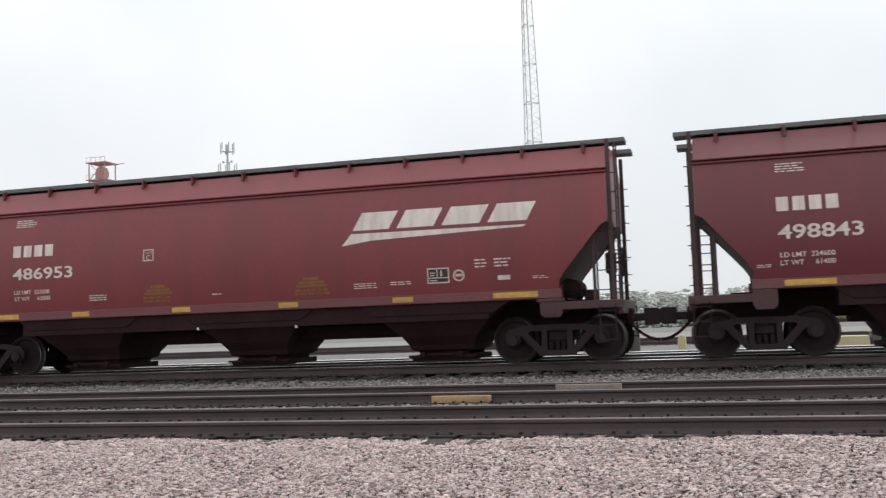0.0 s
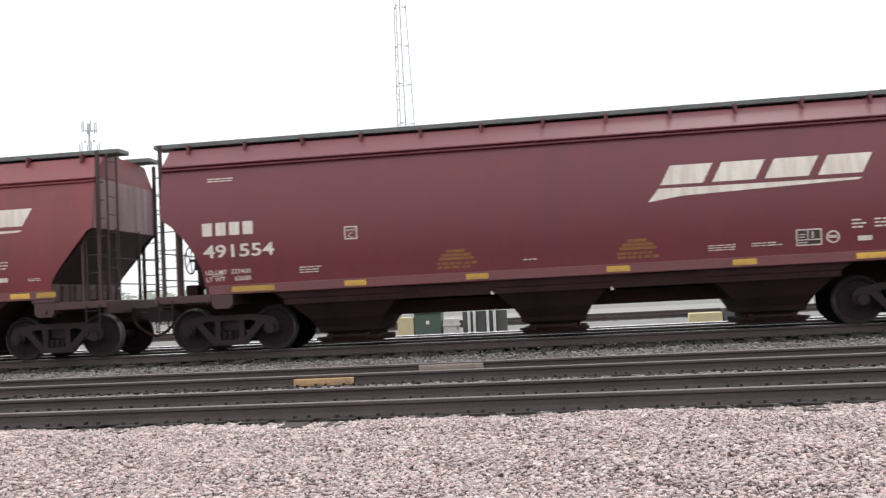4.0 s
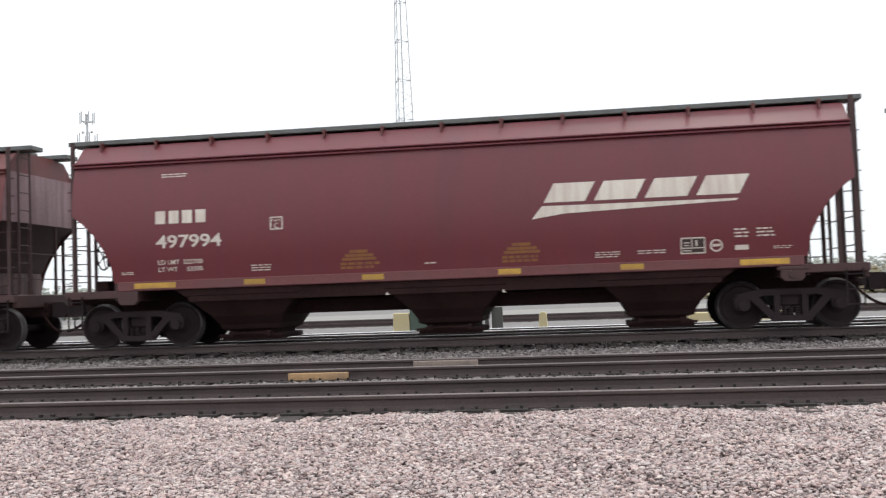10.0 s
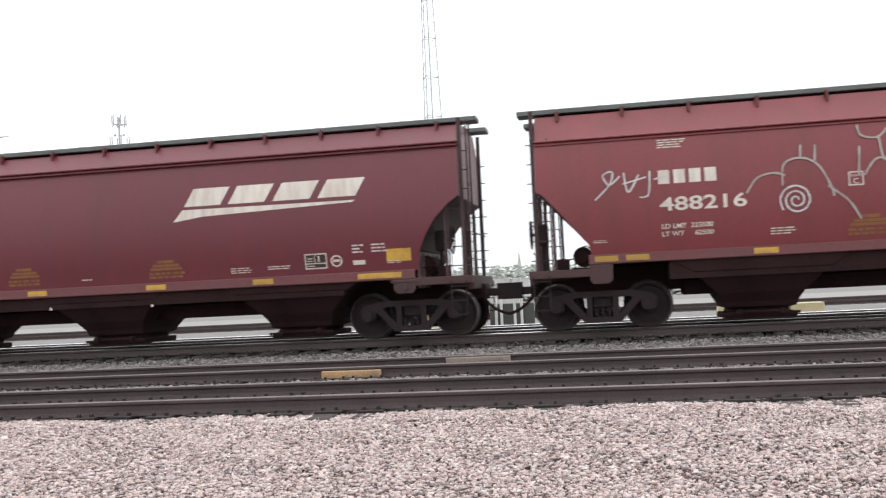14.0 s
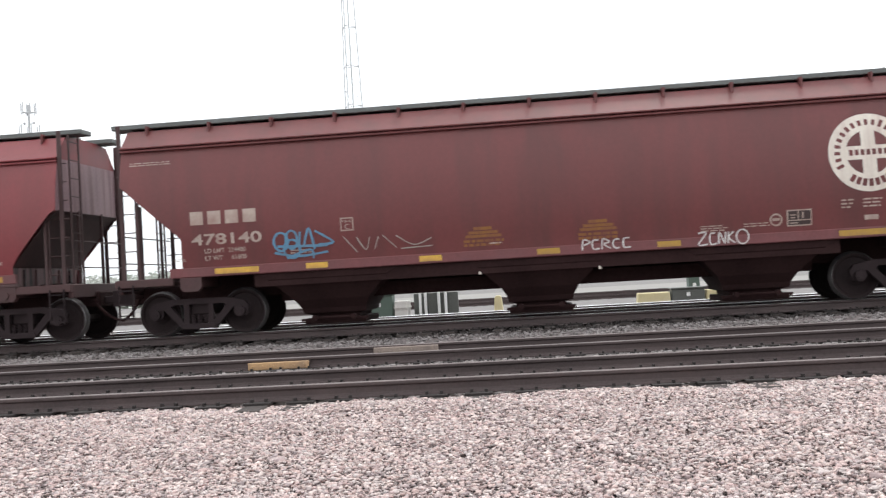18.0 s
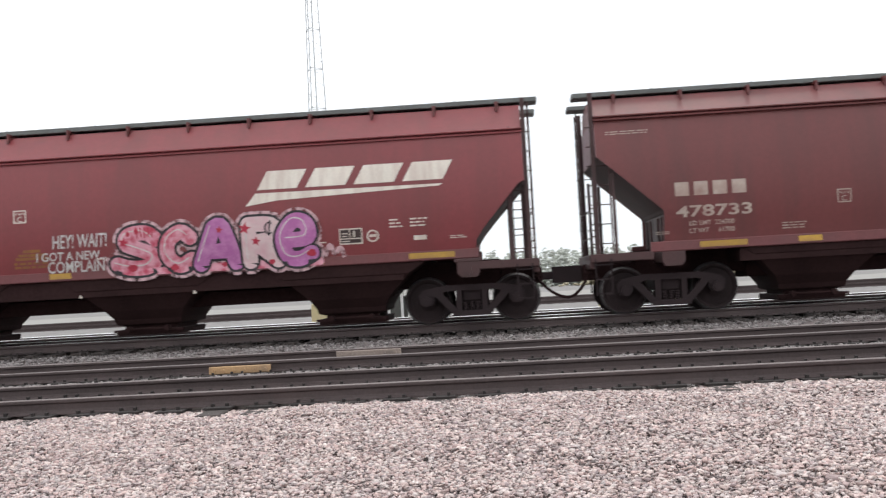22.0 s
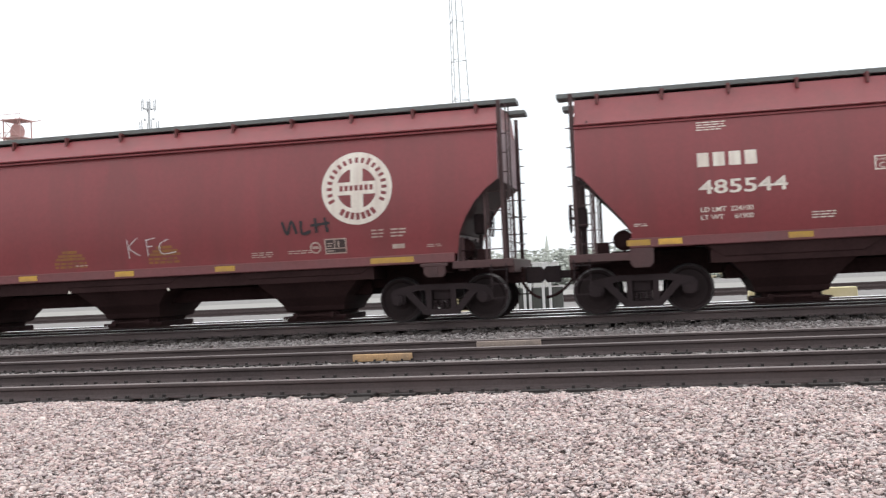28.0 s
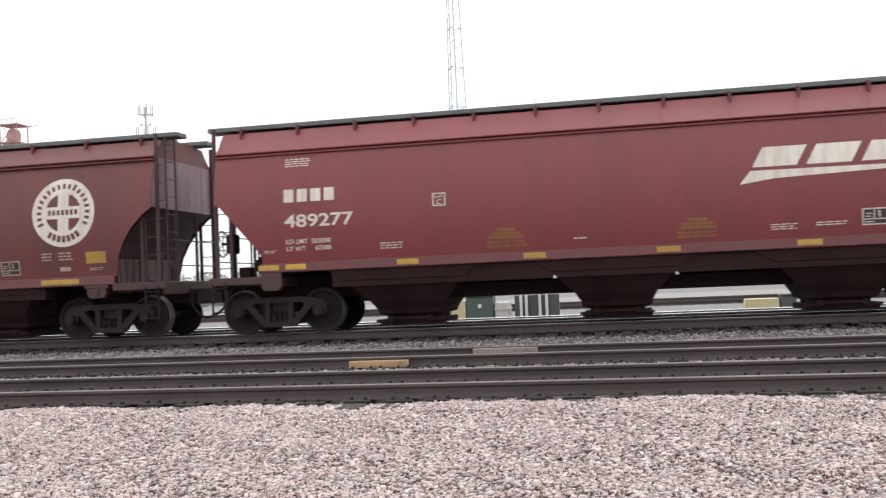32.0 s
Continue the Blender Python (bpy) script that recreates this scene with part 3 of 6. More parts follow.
        prism(bm, [(-0.24, 1.27 - drop), (0.2, 1.27 - drop), (0.2, 0.98), (0.14, 0.9), (-0.16, 0.9), (-0.24, 0.98)], -SIDE - 0.02, -SIDE + 0.12)
        rod(bm, (-0.02, -SIDE - 0.05, 1.03), (-0.02, -SIDE, 1.03), 0.075, 10)
        box(bm, -0.3, 0.26, -SIDE - 0.03, -SIDE + 0.1, 1.2 - drop, 1.26 - drop, 0.01)
        prism(bm, [(-0.24, 1.27 - drop), (0.2, 1.27 - drop), (0.2, 0.98), (0.14, 0.9), (-0.16, 0.9), (-0.24, 0.98)], SIDE - 0.12, SIDE + 0.02)
        box(bm, -0.22, 0.18, -SIDE + 0.12, SIDE - 0.12, 0.98, 1.2, 0.02)
        part("bolster", bm, PLATFORM, car, at=pose(s * h, 0, 0, 0, 0, 0 if s > 0 else 180))
        bm = bmesh.new()
        for yy in (-SIDE + 0.04, SIDE - 0.04):
            box(bm, -1.0, 0.22, yy - 0.05, yy + 0.05, 1.04, 1.2, 0.012)
        box(bm, 0.1, 0.22, -SIDE + 0.1, SIDE - 0.1, 0.92, 1.2, 0.015)
        platform = part("end_platform", bm, PLATFORM, car, "grimy end platform frame", at=pose(s * E, 0, 0, 0, 0, 0 if s > 0 else 180))
        bm = bmesh.new()
        for k in range(9):
            box(bm, -0.9 + k * 0.11, -0.86 + k * 0.11, -SIDE + 0.09, SIDE - 0.09, 1.15, 1.19)
        part("grating", bm, PLATFORM, platform)["kind"] = "stuff"
        bm = bmesh.new()
        box(bm, -1.6, 0.3, -0.32, 0.32, 0.7, 1.03, 0.03)
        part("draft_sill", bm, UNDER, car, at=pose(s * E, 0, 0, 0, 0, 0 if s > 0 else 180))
        # coupler half
        reach = h + 1.965 - E
        bm = bmesh.new()
        box(bm, 0.28, reach - 0.2, -0.09, 0.09, 0.76, 0.92, 0.02)
        prism(bm, [(reach - 0.3, 0.68), (reach - 0.02, 0.68), (reach + 0.05, 0.78), (reach + 0.05, 0.94), (reach - 0.02, 1.02), (reach - 0.3, 1.02)], -0.17, 0.17)
        cp = part("coupler", bm, TRUCK, car, "rusty knuckle coupler", at=pose(s * E, 0, 0, 0, 0, 0 if s > 0 else 180))
        bm = bmesh.new()
        side = -0.33 * s
        pts = [(0.18, side, 0.86)] + [(0.18 + (reach - 0.18) * u, side, 0.84 - 0.46 * math.sin(u * math.pi / 2) ** 0.8) for u in (0.12, 0.3, 0.5, 0.7, 0.88, 1.0)]
        arc_rods(bm, pts, 0.032)
        rod(bm, (0.1, side, 0.86), (0.26, side, 0.86), 0.045, 6)
        part("air_hose", bm, UNDER, cp, "black rubber brake hose")
        # posts and ladders
        bm = bmesh.new()
        box(bm, -0.04, 0.04, -0.03, 0.03, 1.1, 4.36, 0.008)
        post = part("corner_post", bm, end_paint, car, at=(s * (E + 0.05), -1.36, 0))
        share(post, (s * (E + 0.05), 1.36, 0), car)
        bm = bmesh.new()
        box(bm, -0.03, 0.03, -0.025, 0.025, 1.16, 2.76, 0.006)
        stay = part("end_stay", bm, end_paint, car, at=(s * (E - 0.3), -SIDE + 0.05, 0))
        share(stay, (s * (E - 0.3), SIDE - 0.05, 0), car)
        share(stay, (s * (E + 0.0), -0.55, 0), car)
        share(stay, (s * (E + 0.0), 0.55, 0), car)
        bm = bmesh.new()
        for z in np.arange(1.4, 3.8, 0.38):
            rod(bm, (-0.34, 0, z), (0.08, 0, z), 0.012, 5)
        box(bm, -0.36, -0.33, -0.012, 0.012, 1.15, 3.8)
        ladder = part("ladder", bm, end_paint, car, at=pose(s * (E + 0.1), -1.36, 0, 0, 0, 0 if s > 0 else 180))
        share(ladder, pose(s * (E + 0.1), 1.36, 0, 0, 0, 0 if s > 0 else 180), car)
        bm = bmesh.new()
        for yy in (-0.22, 0.22):
            box(bm, -0.015, 0.015, yy - 0.02, yy + 0.02, 1.2, 4.3)
        for z in np.arange(1.5, 4.25, 0.38):
            rod(bm, (0, -0.22, z), (0, 0.22, z), 0.012, 5)
        part("end_ladder", bm, end_paint, car, at=(s * (E + 0.16), -0.95 * s, 0))
        bm = bmesh.new()
        for z in (1.55, 2.1):
            rod(bm, (s * (E + 0.12), -SIDE + 0.08, z), (s * (E + 0.12), SIDE - 0.08, z), 0.014, 5)
        part("end_handrail", bm, end_paint, car)
        bm = bmesh.new()
        box(bm, -0.32, 0.02, -0.18, 0.1, 0.98, 1.0)
        for xx in (-0.3, 0.0):
            box(bm, xx - 0.012, xx + 0.012, -0.15, -0.12, 0.4, 1.1)
        for z in (0.42, 0.7):
            box(bm, -0.3, 0.0, -0.16, -0.11, z, z + 0.025)
        st = part("sill_step", bm, TRUCK, car, at=(s * (E - 0.02) + (0.15 if s < 0 else 0.1), -SIDE + 0.1, 0))
        share(st, pose(s * (E - 0.02) - (0.0 if s < 0 else 0.05), SIDE - 0.1, 0, 0, 0, 180), car)
    # bays
    bm = bmesh.new()
    prof = [(wide + 0.95, 1.42, 1.3), (wide + 0.55, 1.4, 1.05), (wide + 0.1, 1.05, 0.6), (wide, 0.86, 0.42), (wide - 0.02, 0.8, 0.32), (wide - 0.16, 0.7, 0.28), (wide - 0.16, 0.66, 0.2)]
    rings = [[bm.verts.new((sx * a, sy * b, z)) for sx, sy in ((-1, -1), (1, -1), (1, 1), (-1, 1))] for a, b, z in prof]
    for r0, r1 in zip(rings, rings[1:]):
        for i in range(4):
            bm.faces.new((r0[i], r0[(i + 1) % 4], r1[(i + 1) % 4], r1[i]))
    bm.faces.new(rings[-1])
    bm.faces.new(rings[0][::-1])
    bmesh.ops.recalc_face_normals(bm, faces=bm.faces)
    bay = part("hopper_bay", bm, UNDER, car, "sloped discharge hopper, darkened for shade and grime", at=(bays, 0, 0))
    bm = bmesh.new()
    box(bm, -wide + 0.02, wide - 0.02, -0.8, 0.8, 0.1, 0.21, 0.015)
    box(bm, -wide - 0.03, wide + 0.03, -0.86, -0.78, 0.16, 0.21)
    rod(bm, (-0.45, -0.9, 0.22), (0.45, -0.9, 0.22), 0.025, 6)
    for xx in (-0.4, 0.4):
        rod(bm, (xx, -0.95, 0.22), (xx, -0.8, 0.22), 0.06, 8)
    gate = part("outlet_gate", bm, UNDER, bay, "sliding outlet gate, darkened for shade and grime")
    for dx in (-4.2, 4.2):
        b2 = share(bay, (dx + bays, 0, 0), car)
        share(gate, (0, 0, 0), b2)
    bm = bmesh.new()
    box(bm, -h - 0.6, h + 0.6, -0.34, 0.34, 0.72, 1.25, 0.02)
    box(bm, -h + 1.6, h - 1.6, -0.5, 0.5, 0.6, 0.9, 0.02)
    box(bm, -h + 1.3, h - 1.3, -1.38, 1.38, 0.92, 1.26 - drop)
    for s in (-1, 1):
        prism(bm, [(s * (h - 1.3), 1.26), (s * (h - 2.6), 0.62), (s * (h - 3.0), 0.62), (s * (h - 3.0), 1.26)], -0.9, 0.9)
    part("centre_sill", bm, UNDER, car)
    bm = bmesh.new()
    prism(bm, [(-0.03, 0.0), (0.035, 0.0), (0.01, 0.05), (-0.02, 0.065)], -0.01, 0.01)
    tab = part("indicator_tab", bm, CREAM, car, "small pale indicator tab", at=(-1.15 + bays, -1.41, 0.91))
    share(tab, (1.17 + bays, -1.41, 0.88), car)
    for s in (-1, 1):
        build_truck(car, s * h)
    return car


def brake_gear(car, E, s, out):
    """Brake wheel and reservoir on one end platform."""
    bm = bmesh.new()
    for k in range(20):
        a, b = 2 * math.pi * k / 20, 2 * math.pi * (k + 1) / 20
        rod(bm, (0, 0.28 * math.cos(a), 0.28 * math.sin(a)), (0, 0.28 * math.cos(b), 0.28 * math.sin(b)), 0.016, 5)
    for k in range(5):
        a = 2 * math.pi * k / 5
        rod(bm, (0, 0, 0), (0, 0.28 * math.cos(a), 0.28 * math.sin(a)), 0.012, 5)
    rod(bm, (-0.22 * s, 0, 0), (0.02 * s, 0, 0), 0.03, 6)
    part("brake_wheel", bm, TRUCK, car, "dark steel hand brake wheel", at=(s * (E + out), -0.75, 1.95))
    bm = bmesh.new()
    box(bm, -0.1, 0.1, -0.16, 0.16, -0.22, 0.2, 0.03)
    box(bm, -0.03, 0.03, -0.05, 0.05, -0.8, -0.2, 0.01)
    part("brake_housing", bm, TRUCK, car, at=(s * (E + out - 0.24), -0.75, 1.95))
    bm = bmesh.new()
    rod(bm, (0, -0.4, 0), (0, 0.4, 0), 0.2, 14)
    rod(bm, (0, -0.46, 0), (0, 0.46, 0), 0.12, 12)
    part("air_reservoir", bm, UNDER, car, "black air brake reservoir", at=(s * (E - 0.82), -0.55, 1.45))
    bm = bmesh.new()
    arc_rods(bm, [(0, 0, 1.2), (0.02, 0, 1.45), (0.1, 0, 1.62), (0.25, 0, 1.66), (0.36, 0, 1.58)], 0.014)
    arc_rods(bm, [(-0.2, 0.1, 1.2), (-0.2, 0.1, 1.4), (0.0, 0.1, 1.42), (0.25, 0.1, 1.4)], 0.014)
    box(bm, -0.35, -0.1, -0.1, 0.15, 1.2, 1.42, 0.02)
    part("brake_pipe", bm, UNDER, car, at=pose(s * (E - 0.65), -1.0, 0, 0, 0, 180 if s > 0 else 0))


FACE = -SIDE - 0.006


def lettering(name, s, size, mat, car, x, z, width=None, shear=0.0, fat=0.0, dy=0.0, label=""):
    """Flat painted writing on the camera's side of a car, its lower left corner at x, z."""
    cu = bpy.data.curves.new(name, 'FONT')
    cu.body, cu.size, cu.shear, cu.offset = s, size, shear, fat
    cu.resolution_u = 3
    tmp = bpy.data.objects.new(name, cu)
    scene.collection.objects.link(tmp)
    bpy.context.view_layer.update()
    me = bpy.data.meshes.new_from_object(tmp.evaluated_get(bpy.context.evaluated_depsgraph_get()))
    bpy.data.objects.remove(tmp)
    me.name = name
    me.materials.clear()
    me.materials.append(mat)
    xs = [v.co.x for v in me.vertices] or [0.0, 1.0]
    k = width / (max(xs) - min(xs)) if width else 1.0
    lo = min(xs)
    for v in me.vertices:
        v.co.x = (v.co.x - lo) * k
    ob = new(name, me)
    ob.parent = car
    ob.matrix_basis = pose(x, FACE - dy, z, 90, 0, 0)
    if label:
        ob["label"] = label
    return ob


def flat_shape(name, polys, mat, car, x, z, dy=0.0, label=""):
    """Flat painted shapes from outlines in x, z."""
    bm = bmesh.new()
    for poly in polys:
        f = bm.faces.new([bm.verts.new((a, 0, b)) for a, b in poly])
    bmesh.ops.remove_doubles(bm, verts=bm.verts[:], dist=0.0005)
    bmesh.ops.recalc_face_normals(bm, faces=bm.faces)
    return part(name, bm, mat, car, label, at=(x, FACE - dy, z))


def rect(x0, z0, x1, z1, lean=0.0):
    return [(x0 + lean * z0, z0), (x1 + lean * z0, z0), (x1 + lean * z1, z1), (x0 + lean * z1, z1)]


def bars(x0, z0, w, hgt, rows, fill=0.42):
    """Rows of small unreadable words as plain dashes."""
    out = []
    for r in range(rows):
        z, x, end = z0 + hgt * r / rows, x0, x0 + w * random.uniform(0.8, 1.0)
        while x < end - 0.03:
            d = min(random.uniform(0.06, 0.17), end - x)
            out.append(rect(x, z, x + d, z + hgt / rows * fill))
            x += d + 0.028
    return out


def slanted_mark(car, x, z, mat):
    """The big emblem as plain slanted blocks above a tapering bar."""
    for i in range(4):
        flat_shape("emblem_block", [rect(i * 0.96, 0.0, i * 0.96 + 0.79, 0.37, 0.55)], mat, car, x, z, label="cream slanted block" if i == 0 else "")
    return flat_shape("emblem_bar", [[(-0.24, -0.31), (-0.04, -0.065), (3.66, -0.085), (3.6, -0.125), (0.4, -0.225)]], mat, car, x, z, label="cream tapering bar under the emblem")


def round_mark(car, x, mat, dark, patch=False):
    """The round emblem: a ring of bars round a cross, as plain shapes."""
    def ring(r0, r1, n=40, a0=0.0, a1=2 * math.pi):
        out = []
        for k in range(n):
            p, q = a0 + (a1 - a0) * k / n, a0 + (a1 - a0) * (k + 1) / n
            out.append([(r0 * math.cos(p), r0 * math.sin(p)), (r1 * math.cos(p), r1 * math.sin(p)), (r1 * math.cos(q), r1 * math.sin(q)), (r0 * math.cos(q), r0 * math.sin(q))])
        return out
    z = 2.77
    flat_shape("emblem", ring(0.42, 0.74) + [rect(-0.13, -0.42, 0.13, 0.42), rect(-0.42, -0.13, -0.13, 0.13), rect(0.13, -0.13, 0.42, 0.13)], mat, car, x, z, label="round cream emblem with a cross")
    if patch:      # a newer sheet of the emblem left clean
        flat_shape("emblem_patch", ring(0.43, 0.735, 12, radians(278), radians(368)) + [rect(0.0, -0.42, 0.125, -0.2)], CREAM, car, x, z, dy=0.0015, label="clean cream patch of the emblem")
    marks = []
    for k in range(19):
        a = radians(205 - k * 12.8)
        c, s = math.cos(a), math.sin(a)
        r0, r1, w = 0.52, 0.66 if k in (0, 11) else 0.63, 0.032
        marks.append([(r0 * c - w * s, r0 * s + w * c), (r1 * c - w * s, r1 * s + w * c), (r1 * c + w * s, r1 * s - w * c), (r0 * c + w * s, r0 * s - w * c)])
    for k in range(7):
        a = radians(236 + k * 11.5)
        c, s = math.cos(a), math.sin(a)
        r0, r1, w = 0.5, 0.64, 0.04
        marks.append([(r0 * c - w * s, r0 * s + w * c), (r1 * c - w * s, r1 * s + w * c), (r1 * c + w * s, r1 * s - w * c), (r0 * c + w * s, r0 * s - w * c)])
    for k in range(7):
        marks.append(rect(-0.36 + k * 0.105, -0.05, -0.29 + k * 0.105, 0.06))
    flat_shape("emblem_lettering", marks, dark, car, x, z, dy=0.003)["kind"] = "stuff"


# mark from the left end and height, number height and width, plate, emblem from the right end and height, test panel
FAMILY = {
    "T": (2.33, 2.73, 2.22, 1.6, 5.88, 2.60, 5.24, 2.84, 3.66, 1.67),
    "U": (1.45, 2.69, 2.18, 1.47, 4.78, 2.57, 5.30, 2.81, 3.30, 1.63),
    "V": (1.85, 2.53, 2.04, 1.40, 4.42, 2.44, 5.75, 2.58, 3.20, 1.48),
    "W": (0.90, 2.38, 1.94, 1.50, 4.00, 2.28, 5.72, 2.82, 3.30, 1.52),
    "R": (1.45, 2.22, 1.82, 1.44, 4.62, 2.05, 2.06, 2.77, 3.62, 1.47),
}


# by car: shifts of mark, plate, emblem and test panel, and of the hopper bays
SHIFT = {5: (0.3, 0.06, 0.03, -0.12, 0.15), 6: (-0.12, -0.05, 0, 0, -0.15), 8: (0, -0.33, 0, 0, 0), 9: (0, 0, 0, 0, 0.05), 10: (0, -0.1, 0, 0, 0), 13: (0.13, 0.13, 0, 0, -0.15),
         16: (0, 0.95, -0.28, 0, 0), 17: (-0.18, 0, 0, 0, 0), 18: (-0.05, -0.35, 0, 0, 0), 21: (0.08, 0, -0.12, 0, 0), 11: (0.1, 0.1, 0.1, 0.1, 0)}


def family(fam, index):
    mx, mz, nz, nw, px, pz, ex, ez, tx, tz = FAMILY[fam]
    a, b, c, d, e = SHIFT.get(index, (0, 0, 0, 0, 0))
    return mx + a, mz, nz, nw, px + b, pz, ex + c, ez, tx + d, tz


def stencils(car, E, fam, index, number, load, light, mat, dark):
    """The stencilled data that every car carries on its side."""
    mx, mz, nz, nw, px, pz, ex, ez, tx, tz = family(fam, index)
    x0, rnd = -E + mx, fam == "R"
    polys, wide = [], 1.15 / 4 if not rnd else 1.44 / 4
    for i in range(4):
        flat_shape("owner_block", [rect(i * wide, 0.0, i * wide + wide * 0.74, 0.265)], mat, car, x0, mz)
    lettering("car_number", number, 0.36 if not rnd else 0.3, mat, car, x0, nz, width=nw, fat=0.006, label="stencilled car number")["kind"] = "stuff"
    zl = nz - (0.34 if not rnd else 0.17)
    lettering("load_limit", "LD LMT  " + load, 0.125, mat, car, x0 + (0.02 if not rnd else 0.25), zl, width=0.95 if not rnd else 0.85, fat=0.002)["kind"] = "stuff"
    lettering("light_weight", "LT WT     " + light, 0.125, mat, car, x0 + (0.02 if not rnd else 0.25), zl - 0.145, width=0.95 if not rnd else 0.85, fat=0.002)["kind"] = "stuff"
    lines = []
    if fam in "TU":
        lines += bars(x0 + 0.02, 3.43, 0.55, 0.19, 4)
    elif fam in "VW":
        lines += bars(x0 + 0.1, 3.5, 0.6, 0.1, 2)
    elif index in (12, 14):
        lines += bars(-E + 0.2, 3.5, 0.85, 0.09, 2)
    sq, x, z = 0.13, -E + px, pz
    flat_shape("plate_frame", [rect(-sq, -sq, sq, -sq + 0.022), rect(-sq, sq - 0.022, sq, sq), rect(-sq, -sq + 0.022, -sq + 0.022, sq - 0.022), rect(sq - 0.022, -sq + 0.022, sq, sq - 0.022)], mat, car, x, z)
    lettering("plate_letter", "C", 0.15, mat, car, x - 0.05, z - 0.1)
    lettering("plate_word", "PLATE", 0.06, mat, car, x - 0.09, z + 0.035, width=0.18)
    low = min(1.68, tz + 0.04)
    lines += bars(-E + mx + 2.0, low - 0.02, 0.5, 0.15, 3) + bars(E - tx - 1.6, low - 0.04, 0.5, 0.13, 3) + bars(E - tx - 0.8, low, 0.55, 0.09, 2)
    lines += bars(E - tx + 1.0, tz + 0.28, 0.26, 0.2, 3) + bars(E - tx + 1.4, tz + 0.28, 0.34, 0.2, 3)
    lines += bars(-E + 1.05, low, 0.28, 0.07, 2) + bars(-E + 7.4, low - 0.02, 0.28, 0.06, 1) + bars(E - 1.5, low, 0.35, 0.07, 2) + [rect(E - 2.2, low, E - 1.95, low + 0.09)]
    flat_shape("data_stencil", lines, mat, car, 0, 0)["kind"] = "stuff"
    cx, cz = E - tx, tz
    panel = flat_shape("test_panel", [rect(0, 0, 0.46, 0.31)], mat, car, cx, cz)
    bm = bmesh.new()
    for poly in (rect(0.025, 0.12, 0.2, 0.285), rect(0.22, 0.12, 0.435, 0.285), rect(0.025, 0.025, 0.435, 0.1)):
        bm.faces.new([bm.verts.new((a, 0, b)) for a, b in poly])
    part("field", bm, dark, panel, at=(0, -0.003, 0))["kind"] = "stuff"
    bm = bmesh.new()
    for poly in (rect(0.06, 0.2, 0.17, 0.22), rect(0.06, 0.15, 0.15, 0.17), rect(0.28, 0.14, 0.31, 0.26), rect(0.05, 0.05, 0.2, 0.07)):
        bm.faces.new([bm.verts.new((a, 0, b)) for a, b in poly])
    part("data_bars", bm, mat, panel, at=(0, -0.006, 0))["kind"] = "stuff"
    ringp = []
    for k in range(16):
        p, q = 2 * math.pi * k / 16, 2 * math.pi * (k + 1) / 16
        ringp.append([(0.09 * math.cos(p), 0.09 * math.sin(p)), (0.12 * math.cos(p), 0.12 * math.sin(p)), (0.12 * math.cos(q), 0.12 * math.sin(q)), (0.09 * math.cos(q), 0.09 * math.sin(q))])
    ringp.append(rect(-0.07, -0.02, 0.07, 0.03))
    flat_shape("inspection_stencil", ringp, mat, car, cx + (0.66 if not rnd else -0.2), cz + 0.14)["kind"] = "stuff"


REFLECT = {"T": (-3.9, -1.35, 1.2, 3.75), "U": (-3.9, -1.35, 1.2, 3.75), "V": (-3.87, -1.42, 1.3, 3.65), "W": (-3.87, -1.42, 1.3, 3.65), "R": (-4.37, -2.1, 0.2, 2.5)}


def reflectors(car, E, long_ends, fam, warn=True, drop=0.0):
    bm = bmesh.new()
    box(bm, -0.22, 0.22, -0.004, 0.004, -0.055, 0.055)
    first = None
    xs = list(REFLECT[fam])
    xs += [-6.85, -6.26, 6.26, 6.85] if not long_ends and fam in "TU" else []
    for x in xs:
        if first is None:
            first = part("reflector", bm, YELLOW, car, "yellow reflective strip", at=(x, -SIDE - 0.02, 1.37 - drop))
        else:
            share(first, (x, -SIDE - 0.02, 1.37 - drop), car)
    if long_ends:
        bm = bmesh.new()
        box(bm, -0.45, 0.45, -0.004, 0.004, -0.055, 0.055)
        o = part("reflector", bm, YELLOW, car, "long yellow reflective strip", at=(-6.0, -SIDE - 0.02, 1.37 - drop))
        share(o, (6.1, -SIDE - 0.02, 1.37 - drop), car)
    if warn:
        for x in ((-1.43, 0.79) if fam == "R" else (-E + 5.7, E - 6.6)):
            flat_shape("warning_stencil", [rect(0.2, 0.31, 0.56, 0.37), rect(0.1, 0.235, 0.68, 0.29), rect(0.04, 0.165, 0.74, 0.22)] + bars(0, 0.0, 0.8, 0.15, 2, 0.68), WARN, car, x, 1.56 - (0.1 if fam in "RVW" else 0.0), label="faded orange warning stencil")["kind"] = "stuff"


WARN = material("faded_orange_stencil", (0.27, 0.115, 0.03), 0.6, vary=0.2, scale=5, dirt=(0.17, 0.06, 0.05), dirt_amount=0.7, dirt_scale=3, bump=0.0)
FADED = material("faded_cream_stencil", (0.45, 0.36, 0.31), 0.6, vary=0.15, scale=5, dirt=(0.25, 0.12, 0.1), dirt_amount=0.6, dirt_scale=3, bump=0.0)
TANMARK = material("tan_stained_emblem", (0.42, 0.28, 0.18), 0.6, vary=0.15, scale=5, dirt=(0.3, 0.16, 0.11), dirt_amount=0.6, dirt_scale=3, bump=0.0)
MARKDARK = material("emblem_dark_paint", (0.05, 0.03, 0.028), 0.6, vary=0.15, scale=5, bump=0.0)

